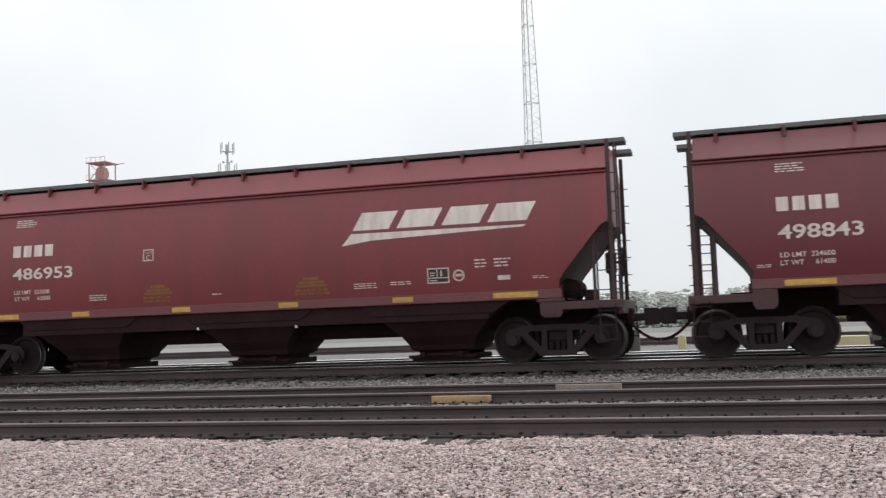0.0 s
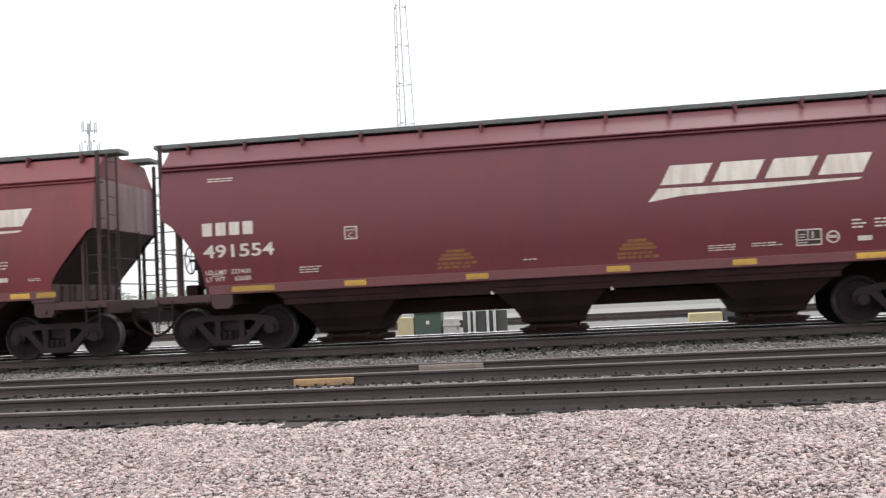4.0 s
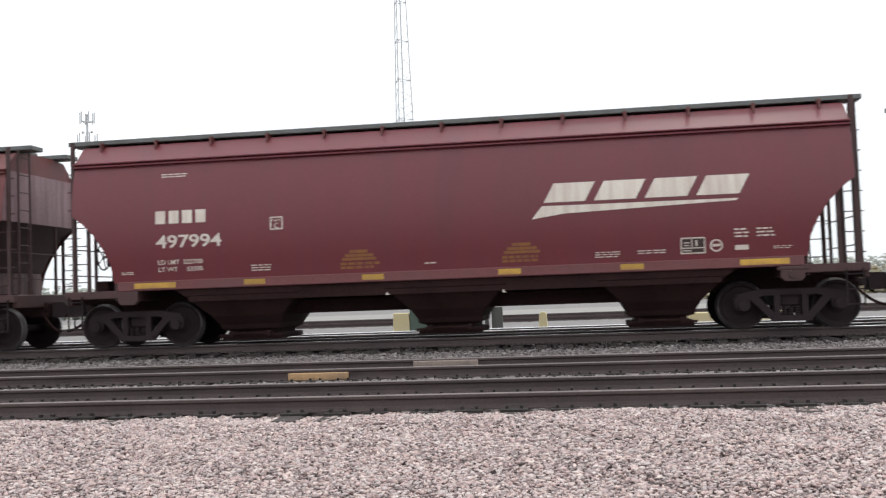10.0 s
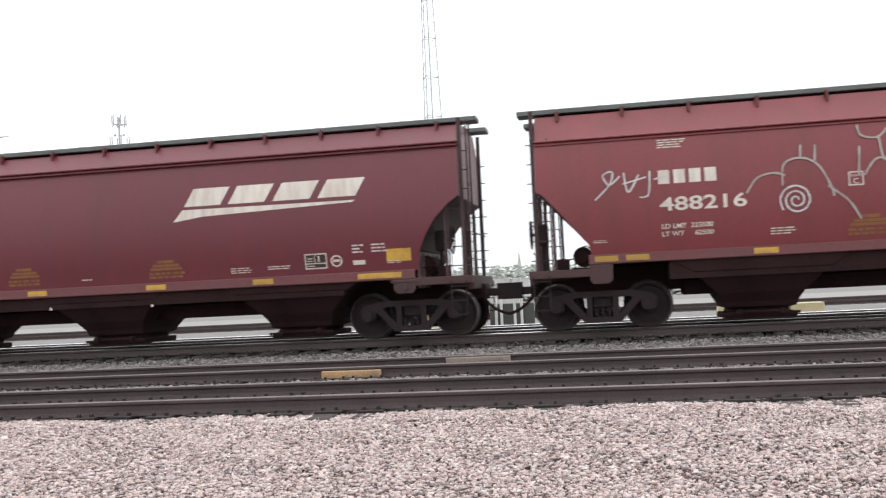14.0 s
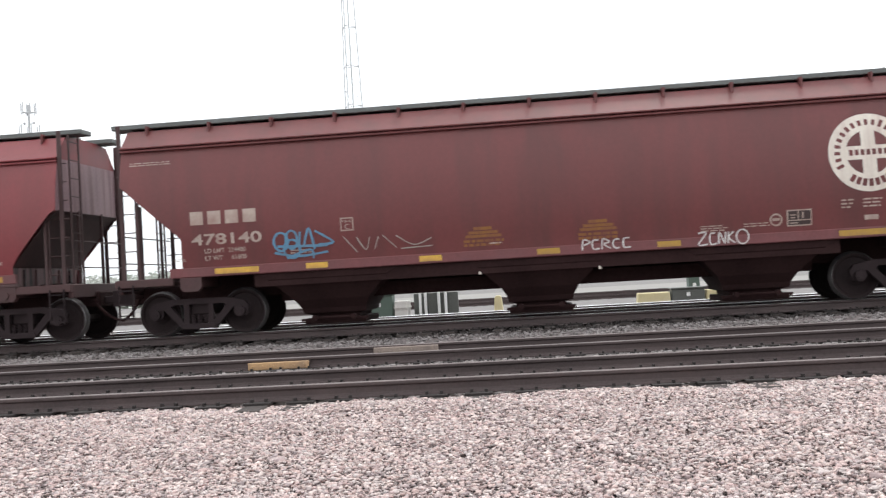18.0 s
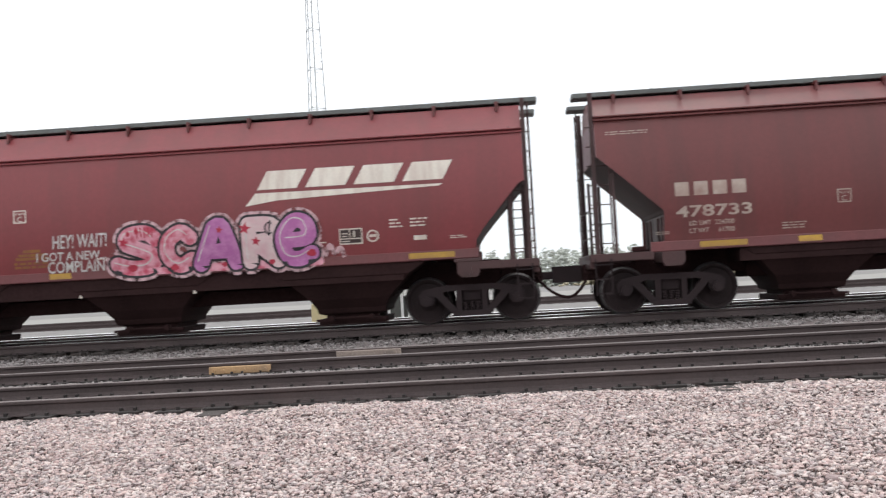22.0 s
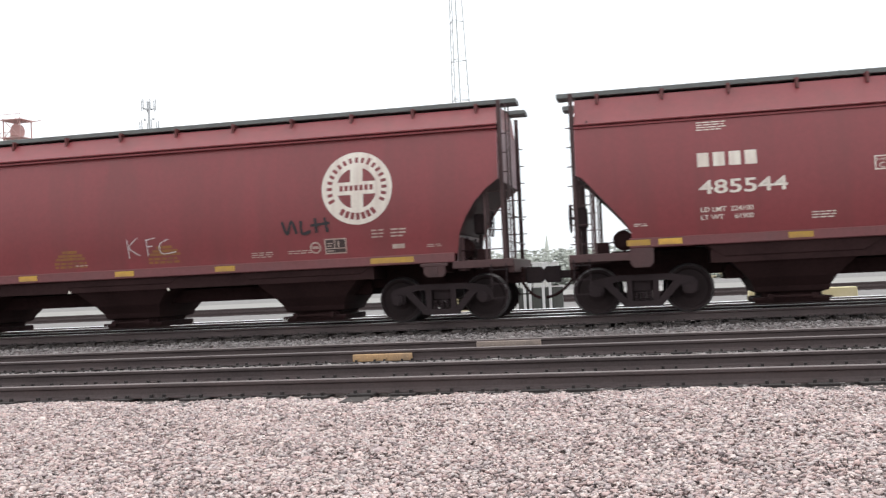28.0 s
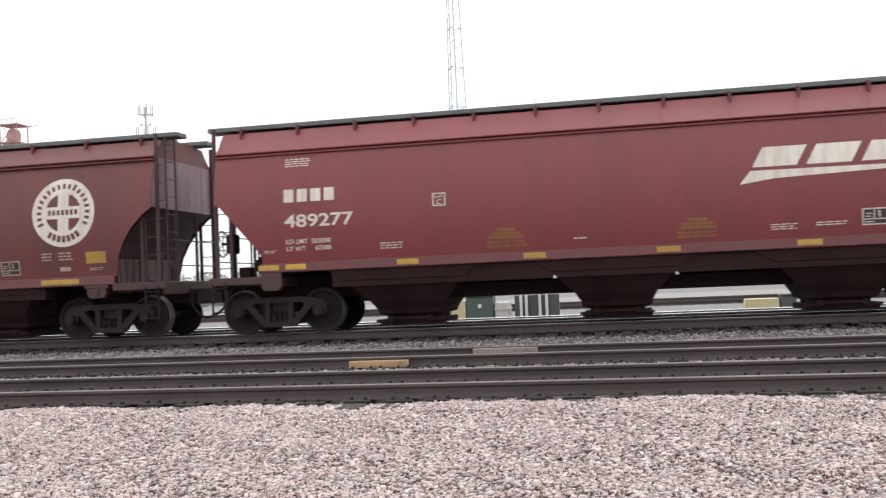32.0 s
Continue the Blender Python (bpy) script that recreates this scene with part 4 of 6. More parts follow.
# number, load limit, light weight, half truck distance, end overhang, cut, family, paint, brake end, place along the train
O, D, M = OXIDE, OXIDE_DARK, OXIDE_MAROON
CARS = [
    ("498843", "224600", "61400", 6.82, 1.15, "S", "U", M, 1, 0.0),
    ("486953", "223000", "63000", 6.82, 1.15, "S", "T", O, 1, -17.607),
    ("474421", "221300", "64700", 6.98, 1.35, "C", "R", D, -1, -35.52),
    ("491554", "223400", "62600", 6.69, 1.21, "C", "W", M, -1, -53.26),
    ("488195", "223400", "62600", 6.82, 1.15, "S", "T", O, -1, -70.631),
    ("483962", "222700", "63300", 6.98, 1.30, "C", "W", O, -1, -88.374),
    ("477198", "224400", "61600", 6.55, 1.15, "S", "U", O, -1, -105.985),
    ("497994", "222700", "63300", 6.62, 1.15, "C", "V", M, -1, -123.137),
    ("472382", "221800", "64200", 6.98, 1.35, "C", "R", D, -1, -140.814),
    ("488216", "223500", "62500", 6.98, 1.15, "S", "T", O, -1, -158.832),
    ("490583", "225100", "60900", 6.62, 1.15, "C", "V", M, 1, -176.273),
    ("", "222700", "63300", 6.62, 1.25, "C", "V", M, -1, -193.426),
    ("478140", "224400", "61600", 6.98, 1.35, "N", "R", D, 1, -211.002),
    ("477218", "224200", "61800", 6.62, 1.15, "S", "U", O, -1, -228.472),
    ("478733", "224300", "61700", 6.98, 1.35, "N", "R", D, 1, -245.988),
    ("485895", "223400", "62600", 6.82, 1.15, "S", "T", O, -1, -263.707),
    ("481435", "223100", "62900", 6.82, 1.25, "C", "W", D, 1, -281.354),
    ("479484", "222500", "63500", 6.98, 1.35, "C", "R", D, -1, -299.318),
    ("485544", "224100", "61900", 6.82, 1.15, "S", "T", O, -1, -317.282),
    ("476482", "223300", "62700", 6.98, 1.35, "C", "R", O, 1, -335.107),
    ("496932", "222700", "63300", 6.62, 1.15, "C", "V", M, 1, -352.743),
    ("489277", "223500", "62500", 6.82, 1.15, "S", "U", O, -1, -370.0),
    ("", "222900", "63100", 6.98, 1.35, "C", "R", D, -1, -387.726),
]
SPEED, START = 11.8935, 7.6637
# small surges of the train about its steady speed
SLACK_T, SLACK_X = (0, 1, 2, 3, 6, 10, 12, 13, 14, 15, 15.5, 17.5, 20, 21, 22, 23, 24, 24.5, 26.5, 28, 29, 32), (0.182, 0.005, -0.058, 0.005, 0.004, 0.003, 0.045, 0.087, -0.134, 0.002, 0.002, 0.089, 0.095, 0.015, 0.103, 0.115, -0.005, 0.024, 0.055, -0.003, 0.049, 0.048)
PAINTS = {M.name: "maroon", O.name: "oxide red", D.name: "weathered brown"}
GRAFFITI = {2: "white scrawls", 4: "a green graffiti piece", 6: "white outline graffiti", 8: "white scrawls", 9: "chalky spirals", 12: "blue and white scrawls",
            14: "pale outline graffiti", 15: "a pink graffiti piece", 18: "a blue scrawl", 19: "a thin scrawl", 20: "a yellow and white graffiti piece"}
EAVE = {6: 0.09, 9: -0.06, 13: 0.02, 15: -0.03, 18: -0.06}      # small differences in the height of the eaves
built = {}
train = []
for index, (number, load, light, h, ext, cut, fam, paint, brake, place) in enumerate(CARS):
    bays = SHIFT.get(index, (0, 0, 0, 0, 0))[4] + (0.17 if fam in "TU" else 0.0)
    narrow = fam not in "TU"
    lift, drop, wide = (0.09, 0.09, 0.66) if narrow else (EAVE.get(index, 0.0), 0.0, 0.7)
    key = (h, ext, cut, paint.name, bays, lift, narrow)
    E = h + ext
    if key not in built:
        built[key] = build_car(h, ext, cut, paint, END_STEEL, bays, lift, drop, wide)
    car = copy_thing(built[key], Matrix.Translation((START + SCALE * place, TRACKS[2], TOP)))
    tagged(car, "%s covered hopper car with %s" % (PAINTS[paint.name], GRAFFITI.get(index, "a round emblem" if fam == "R" else "a slanted emblem")), "railway car", "covered hopper cars of the train")
    train.append((car, h, place))
    brake_gear(car, E, brake, -0.28 if narrow else 0.2)
    mat = FADED if paint is D and fam != "R" else CREAM
    stencils(car, E, fam, index, number or "    ", load, light, FADED if fam == "R" else mat, MARKDARK)
    mx, mz, nz, nw, px, pz, ex, ez, tx, tz = family(fam, index)
    if fam == "R":
        round_mark(car, E - (2.88 if number == "476482" else ex), TANMARK if number == "478733" else CREAM, paint, number == "478733")
    else:
        slanted_mark(car, E - ex, 2.91 if number == "490583" else ez, mat)
    if number == "490583":
        flat_shape("square_reflector", [rect(-0.25, 0, 0.25, 0.25)], YELLOW, car, E - 1.25, 1.55, label="yellow reflective square")
        flat_shape("square_reflector", [rect(-0.25, 0, 0.25, 0.25)], YELLOW, car, -E + 1.25, 1.55, label="yellow reflective square")
    if index == 22:
        flat_shape("square_reflector", [rect(-0.23, 0, 0.23, 0.25)], YELLOW, car, 7.0, 1.65, label="yellow reflective square")
    reflectors(car, E, fam in "RVW" or number in ("498843", "486953", "477218", "485895"), fam, warn=number not in ("498843", "472382"), drop=drop)
for source in built.values():
    for o in list(source.children_recursive) + [source]:
        bpy.data.objects.remove(o)

# ---- graffiti ----
G_WHITE = material("white_spray_paint", (0.62, 0.6, 0.58), 0.6, vary=0.12, scale=6, dirt=(0.35, 0.24, 0.22), dirt_amount=0.5, dirt_scale=4, bump=0.0)
G_PALE = material("thin_pale_spray_paint", (0.4, 0.37, 0.33), 0.6, vary=0.2, scale=6, dirt=(0.25, 0.17, 0.15), dirt_amount=0.6, dirt_scale=4, bump=0.0)
G_GREEN = material("lime_green_spray_paint", (0.21, 0.36, 0.06), 0.5, vary=0.12, scale=4, dirt=(0.13, 0.26, 0.05), dirt_amount=0.6, dirt_scale=3, bump=0.0)
G_BLUE = material("deep_blue_spray_paint", (0.035, 0.05, 0.16), 0.5, vary=0.2, scale=5, dirt=(0.08, 0.045, 0.07), dirt_amount=0.7, dirt_scale=3, bump=0.0)
G_SKY = material("light_blue_spray_paint", (0.14, 0.24, 0.44), 0.5, vary=0.2, scale=5, dirt=(0.22, 0.3, 0.42), dirt_amount=0.6, dirt_scale=3, bump=0.0, thin=True)
G_CYAN = material("cyan_spray_paint", (0.12, 0.28, 0.42), 0.5, vary=0.15, scale=5, dirt=(0.13, 0.13, 0.16), dirt_amount=0.5, dirt_scale=4, bump=0.0)
G_BLACK = material("black_spray_paint", (0.02, 0.017, 0.02), 0.5, vary=0.2, scale=5, bump=0.0)
G_PINK = material("pink_spray_paint", (0.68, 0.33, 0.4), 0.5, vary=0.12, scale=5, dirt=(0.5, 0.07, 0.12), dirt_amount=1.5, dirt_scale=6, bump=0.0)
G_LILAC = material("lilac_spray_paint", (0.42, 0.13, 0.34), 0.5, vary=0.15, scale=5, dirt=(0.6, 0.3, 0.5), dirt_amount=0.6, dirt_scale=5, bump=0.0)
G_FROSTY = material("frosted_white_spray_paint", (0.4, 0.43, 0.43), 0.55, vary=0.15, scale=5, dirt=(0.27, 0.24, 0.24), dirt_amount=0.6, dirt_scale=4, bump=0.0)
G_BLUSH = material("pale_blush_spray_paint", (0.66, 0.5, 0.5), 0.5, vary=0.12, scale=5, dirt=(0.6, 0.3, 0.36), dirt_amount=0.7, dirt_scale=5, bump=0.0)
G_CHALK = material("chalk_white_spray_paint", (0.6, 0.57, 0.55), 0.5, vary=0.12, scale=4, dirt=(0.42, 0.4, 0.42), dirt_amount=0.5, dirt_scale=3, bump=0.0)
G_HALO = material("pale_pink_spray_paint", (0.6, 0.4, 0.42), 0.5, vary=0.15, scale=5, dirt=(0.4, 0.2, 0.22), dirt_amount=0.5, dirt_scale=5, bump=0.0, thin=True)
G_FROST = material("frosty_blue_spray_paint", (0.36, 0.43, 0.5), 0.5, vary=0.15, scale=5, dirt=(0.2, 0.28, 0.42), dirt_amount=0.8, dirt_scale=4, bump=0.0, thin=True)
G_CHROME = material("white_yellow_spray_paint", (0.62, 0.58, 0.5), 0.5, vary=0.1, scale=3, dirt=(0.42, 0.32, 0.08), dirt_amount=2.2, dirt_scale=2.0, bump=0.0)


def smooth(pts, steps=5):
    out = []
    for i in range(len(pts) - 1):
        p0, p1, p2, p3 = pts[max(i - 1, 0)], pts[i], pts[i + 1], pts[min(i + 2, len(pts) - 1)]
        for k in range(steps):
            t = k / steps
            out.append(tuple(0.5 * (2 * b + (c - a) * t + (2 * a - 5 * b + 4 * c - d) * t * t + (3 * b - a - 3 * c + d) * t ** 3) for a, b, c, d in zip(p0, p1, p2, p3)))
    return out + [pts[-1]]


def strokes(name, lines, width, mat, car, box4, dy=0.014, label="", soft=True, ragged=True):
    """Sprayed lines in a unit square, laid over the rectangle x0, z0, x1, z1 of the car's side; one mesh."""
    x0, z0, x1, z1 = box4
    bm = bmesh.new()
    rng = random.Random(len(lines) * 7 + int(abs(x0) * 10))
    for n, line in enumerate(lines):
        pts = [Vector((x0 + u * (x1 - x0), 0, z0 + v * (z1 - z0))) for u, v in (smooth(line) if soft else line)]
        prev = None
        for i, p in enumerate(pts):
            d = (pts[min(i + 1, len(pts) - 1)] - pts[max(i - 1, 0)])
            if d.length < 1e-6:
                continue
            d.normalize()
            side = Vector((-d.z, 0, d.x)) * width * 0.5 * (rng.uniform(0.75, 1.15) if ragged else 1.0)
            off = Vector((0, -0.0004 * n if ragged else -0.00012 * n, 0))
            pair = (bm.verts.new(p + side + off), bm.verts.new(p - side + off))
            if prev:
                bm.faces.new((prev[0], pair[0], pair[1], prev[1]))
            prev = pair
        if not ragged:      # fat letters have blunt round ends
            for p in (pts[0], pts[-1]):
                bm.faces.new([bm.verts.new((p.x + width / 2 * math.cos(a), -0.00012 * n - 0.00004, p.z + width / 2 * math.sin(a))) for a in [2 * math.pi * k / 14 for k in range(14)]])
    bmesh.ops.recalc_face_normals(bm, faces=bm.faces)
    return part(name, bm, mat, car, label, at=(0, FACE - dy, 0))


def arc(cx, cz, rx, rz, a0, a1, n=9):
    return [(cx + rx * math.cos(radians(a0 + (a1 - a0) * k / n)), cz + rz * math.sin(radians(a0 + (a1 - a0) * k / n))) for k in range(n + 1)]


def spiral(cx, cz, r, turns, n=22):
    return [(cx + r * (0.12 + 0.88 * k / n) * math.cos(2 * math.pi * turns * k / n), cz + r * (0.12 + 0.88 * k / n) * math.sin(2 * math.pi * turns * k / n)) for k in range(n + 1)]


def cloud(name, spots, mat, car, dy, label=""):
    """Overlapping sprayed patches."""
    bm = bmesh.new()
    for i, (x, z, rx, rz) in enumerate(spots):
        ring = []
        for k in range(18):
            a = 2 * math.pi * k / 18
            w = 1 + 0.1 * math.sin(3 * a + i) + 0.06 * math.sin(7 * a + 2 * i)
            ring.append(bm.verts.new((x + rx * w * math.cos(a), -0.0003 * i, z + rz * w * math.sin(a))))
        bm.faces.new(ring)
    bmesh.ops.recalc_face_normals(bm, faces=bm.faces)
    ob = part(name, bm, mat, car, label, at=(0, FACE - dy, 0))
    ob["kind"] = "stuff"
    return ob


# the bones of the sprayed letters, in a unit square
GLYPH = {
    "S": [[(0.95, 0.8), (0.7, 1.0), (0.28, 0.95), (0.2, 0.7), (0.55, 0.52), (0.92, 0.3), (0.75, 0.03), (0.3, 0.0), (-0.05, 0.12)]],
    "5": [[(1.0, 1.0), (0.42, 0.95), (0.3, 0.62), (0.72, 0.62), (1.0, 0.36), (0.7, 0.02), (0.0, 0.08)]],
    "Y": [[(0.0, 0.98), (0.18, 0.62), (0.6, 0.52)], [(1.0, 1.0), (0.72, 0.5), (0.42, 0.0)]],
    "E": [[(0.95, 1.0), (0.25, 0.95), (0.12, 0.5), (0.2, 0.04), (0.98, 0.0)], [(0.15, 0.52), (0.78, 0.52)]],
    "e": [[(0.25, 0.5), (0.9, 0.56), (0.86, 0.92), (0.45, 1.0), (0.08, 0.6), (0.2, 0.1), (0.6, 0.0), (1.0, 0.14)]],
    "K": [[(0.15, 1.0), (0.1, 0.0)], [(0.95, 1.0), (0.35, 0.5)], [(0.35, 0.5), (1.0, 0.0)]],
    "N": [[(0.0, 0.9), (0.2, 1.0), (0.12, 0.0)], [(0.25, 1.0), (0.78, 0.06)], [(0.78, 0.06), (0.95, 1.0)]],
    "O": [[(0.5, 1.0), (0.1, 0.75), (0.12, 0.25), (0.5, 0.0), (0.88, 0.25), (0.9, 0.75), (0.5, 1.0)]],
    "B": [[(0.12, 0.0), (0.15, 1.0)], [(0.15, 1.0), (0.8, 0.92), (0.75, 0.62), (0.3, 0.52)], [(0.3, 0.52), (0.95, 0.38), (0.85, 0.04), (0.1, 0.0)]],
    "H": [[(0.1, 0.0), (0.22, 1.0)], [(0.82, 0.0), (0.92, 1.0)], [(0.15, 0.5), (0.88, 0.52)]],
    "R": [[(0.15, 0.0), (0.15, 1.0)], [(0.15, 1.0), (0.9, 0.96), (0.92, 0.62), (0.3, 0.5)], [(0.35, 0.5), (1.05, 0.0)]],
    "Z": [[(0.02, 0.72), (0.35, 1.0), (0.85, 0.92), (0.8, 0.6), (0.35, 0.25), (0.12, 0.02), (1.0, 0.1)]],
    "C": [[(0.95, 0.82), (0.6, 1.0), (0.15, 0.75), (0.1, 0.3), (0.5, 0.0), (0.98, 0.16)]],
    "A": [[(0.0, 0.0), (0.42, 1.0)], [(0.42, 1.0), (0.68, 1.0), (1.0, 0.0)], [(0.25, 0.34), (0.82, 0.34)]],
}


def letter_piece(car, word, cells, fat, rim, line_mat, fills, dy=0.02, halo=None, spread=0.0, shine=None):
    """Fat sprayed letters in the cells x0, z0, x1, z1: a halo round all of them, then each with its outline, its fill and a thin gleam."""
    boxes = [(x0 + fat / 2, z0 + fat / 2, x1 - fat / 2, z1 - fat / 2) for x0, z0, x1, z1 in cells]
    if halo:
        for i, (ch, b4) in enumerate(zip(word, boxes)):
            strokes("letter_halo", GLYPH[ch], fat + 2 * rim + 2 * spread, halo, car, b4, dy=dy - 0.004 + 0.0005 * i, ragged=False)
    for i, (ch, b4, fill) in enumerate(zip(word, boxes, fills)):
        d = dy + 0.0016 * i
        strokes("letter_outline", GLYPH[ch], fat + 2 * rim, line_mat, car, b4, dy=d, ragged=False)
        strokes("letter_fill", GLYPH[ch], fat, fill, car, b4, dy=d + 0.0007, ragged=False)
        if shine:
            strokes("letter_gleam", [[(u - 0.09, v + 0.07) for u, v in GLYPH[ch][0]]], 0.022, shine, car, b4, dy=d + 0.0013)


def star(name, x, z, r, mat, car, dy):
    """A five-pointed sprayed star."""
    pts = [((r if k % 2 == 0 else 0.42 * r) * math.sin(math.pi * k / 5 + 0.2), (r if k % 2 == 0 else 0.42 * r) * math.cos(math.pi * k / 5 + 0.2)) for k in range(10)]
    return flat_shape(name, [pts], mat, car, x, z, dy=dy)


cars = [c for c, _, _ in train]

# brown car: white scrawls
c = cars[2]
strokes("scrawl", [[(0, 0.1), (0.2, 0.2), (0.32, 0.35)], [(0.35, 0.1), (0.33, 0.9), (0.47, 0.85), (0.36, 0.45)], arc(0.54, 0.45, 0.05, 0.35, 90, 450), [(0.72, 0.9), (0.62, 0.8), (0.7, 0.45), (0.6, 0.1)],
                   [(0.84, 0.85), (0.76, 0.8), (0.75, 0.15), (0.88, 0.1)], [(0.76, 0.5), (0.84, 0.5)], [(0.92, 0.3), (0.93, 0.9), (1.0, 0.7)]], 0.035, G_WHITE, c, (-3.7, 1.5, -1.5, 1.95), label="white sprayed scrawl")
strokes("scrawl", [arc(0.3, 0.4, 0.25, 0.35, 60, 300), [(0.6, 0.9), (0.65, 0.1)], [(0.5, 0.6), (0.95, 0.4)], [(0.1, 0.95), (0.3, 0.85)]], 0.03, G_PALE, c, (-1.24, 1.48, -0.6, 1.95))
strokes("scrawl", [[(0.0, 0.9), (0.03, 0.1)], [(0.1, 0.9), (0.02, 0.5), (0.12, 0.1)], [(0.16, 0.9), (0.18, 0.1), (0.22, 0.6), (0.26, 0.1), (0.28, 0.9)], [(0.32, 0.1), (0.36, 0.9), (0.4, 0.1)], arc(0.48, 0.5, 0.05, 0.4, 0, 360),
                   [(0.55, 0.9), (0.55, 0.1)], [(0.64, 0.9), (0.56, 0.5), (0.66, 0.1)], arc(0.3, 0.9, 0.2, 0.25, 20, 160)], 0.028, G_PALE, c, (0.08, 1.6, 1.87, 2.02), label="thin olive scrawl")
strokes("scrawl", [[(0.0, 0.8), (0.05, 0.1)], [(0.0, 0.45), (0.14, 0.5)], [(0.14, 0.9), (0.13, 0.1)], [(0.2, 0.8), (0.24, 0.1), (0.3, 0.6), (0.34, 0.1), (0.4, 0.9)], [(0.44, 0.1), (0.5, 0.9), (0.56, 0.1)], arc(0.66, 0.45, 0.08, 0.35, 60, 360),
                   [(0.8, 0.9), (0.78, 0.1)], [(0.78, 0.5), (0.92, 0.55)], [(0.95, 0.9), (0.92, 0.1)], arc(0.25, 1.25, 0.2, 0.3, 200, 340), arc(0.65, 1.25, 0.2, 0.3, 200, 340), [(0.2, -0.1), (0.75, 0.0)]], 0.035, G_WHITE, c, (1.94, 1.48, 3.27, 1.9), label="white sprayed scrawl")
lettering("scrawl_line", "6 LONG", 0.3, G_PALE, c, 3.71, 1.8, width=0.9, shear=0.2, dy=0.014)
lettering("scrawl_line", "YEARS", 0.3, G_PALE, c, 3.73, 1.54, width=0.7, shear=0.2, dy=0.014)

# red car: the green piece
c = cars[4]
cloud("spray_cloud", [(-4.0, 1.75, 0.45, 0.35), (-3.3, 1.9, 0.6, 0.5), (-2.5, 1.9, 0.6, 0.52), (-1.7, 1.95, 0.6, 0.52), (-0.9, 1.98, 0.6, 0.58), (-0.2, 1.98, 0.55, 0.62), (0.2, 1.65, 0.4, 0.35), (0.85, 2.08, 0.3, 0.2)], G_BLUE, c, 0.014, "dark blue sprayed halo")
letter_piece(c, "YOBHRZ", [(-4.0, 1.34, -3.12, 2.42), (-3.3, 1.34, -2.66, 2.4), (-2.78, 1.34, -2.2, 2.4), (-2.3, 1.33, -1.62, 2.42), (-1.75, 1.32, -0.8, 2.42), (-0.95, 1.3, 0.06, 2.44)],
             0.27, 0.032, G_BLUE, [G_GREEN] * 6, halo=G_BLUE, spread=0.06)
strokes("sprayed_tail", [[(0.0, 0.25), (0.35, 0.2), (0.6, 0.05)], [(0.4, 0.95), (0.35, 0.55), (0.7, 0.1), (1.0, 0.0)]], 0.22, G_GREEN, c, (-4.38, 1.42, -3.7, 2.0), dy=0.026, ragged=False)
strokes("sprayed_tail", [[(0.0, 0.3), (0.4, 0.7), (0.8, 0.6), (1.0, 0.1)]], 0.16, G_GREEN, c, (0.0, 1.5, 0.35, 1.85), dy=0.032, ragged=False)
cloud("highlight", [(-3.72, 2.3, 0.16, 0.03), (-2.9, 2.3, 0.12, 0.03), (-2.3, 2.32, 0.14, 0.03), (-1.6, 2.33, 0.14, 0.03), (-0.95, 2.4, 0.18, 0.04), (-0.3, 2.4, 0.2, 0.04)], G_WHITE, c, 0.036)
cloud("spray_blob", [(0.88, 2.06, 0.18, 0.11)], G_GREEN, c, 0.02)

# red car: white outlines
c = cars[6]
strokes("scrawl", [arc(0.45, 0.8, 0.16, 0.18, 20, 330), arc(0.5, 0.3, 0.22, 0.3, 100, 420), [(0.15, 0.65), (0.45, 0.5), (0.95, 0.05)], [(0.0, 0.62), (0.15, 0.7), (0.1, 0.9)], [(0.35, 0.95), (0.5, 1.0), (0.6, 0.85)], [(0.45, 0.1), (0.4, 0.0), (0.55, 0.02)]], 0.04, G_WHITE, c, (-4.93, 1.3, -3.48, 2.42), label="white looping doodle")
strokes("fuzzy_line", [[(0.02, 0.72), (0.09, 0.78), (0.16, 0.74), (0.20, 0.85), (0.27, 0.81), (0.33, 0.87), (0.41, 0.91), (0.47, 0.82), (0.56, 0.86), (0.60, 0.96), (0.64, 0.88), (0.71, 0.84), (0.76, 0.96), (0.82, 0.93), (0.91, 0.88), (0.96, 0.98)]], 0.085, G_PALE, c, (-0.88, 1.32, 2.25, 2.34), dy=0.014, label="fuzzy pale sprayed line")
strokes("outline_scrawl", [arc(0.12, 0.26, 0.1, 0.32, 0, 360),
                         [(0.09, 0.40), (0.14, 0.43), (0.13, 0.05)],
                         [(0.02, 0.72), (0.01, 0.55), (-0.01, 0.48), (0.02, 0.31)],
                         [(0.09, 0.56), (0.16, 0.60), (0.22, 0.56)],
                         [(0.21, 0.84), (0.22, 0.59), (0.23, 0.18), (0.29, -0.00), (0.38, -0.01), (0.41, 0.12)],
                         [(0.27, 0.59), (0.34, 0.60), (0.33, 0.68), (0.36, 0.53)],
                         [(0.40, 0.91), (0.41, 0.46), (0.40, 0.19), (0.44, 0.05), (0.47, -0.02)],
                         [(0.51, 0.66), (0.48, 0.25), (0.47, -0.01)]], 0.038, G_WHITE, c, (-0.88, 1.32, 2.25, 2.34), dy=0.016, label="white outline graffiti")
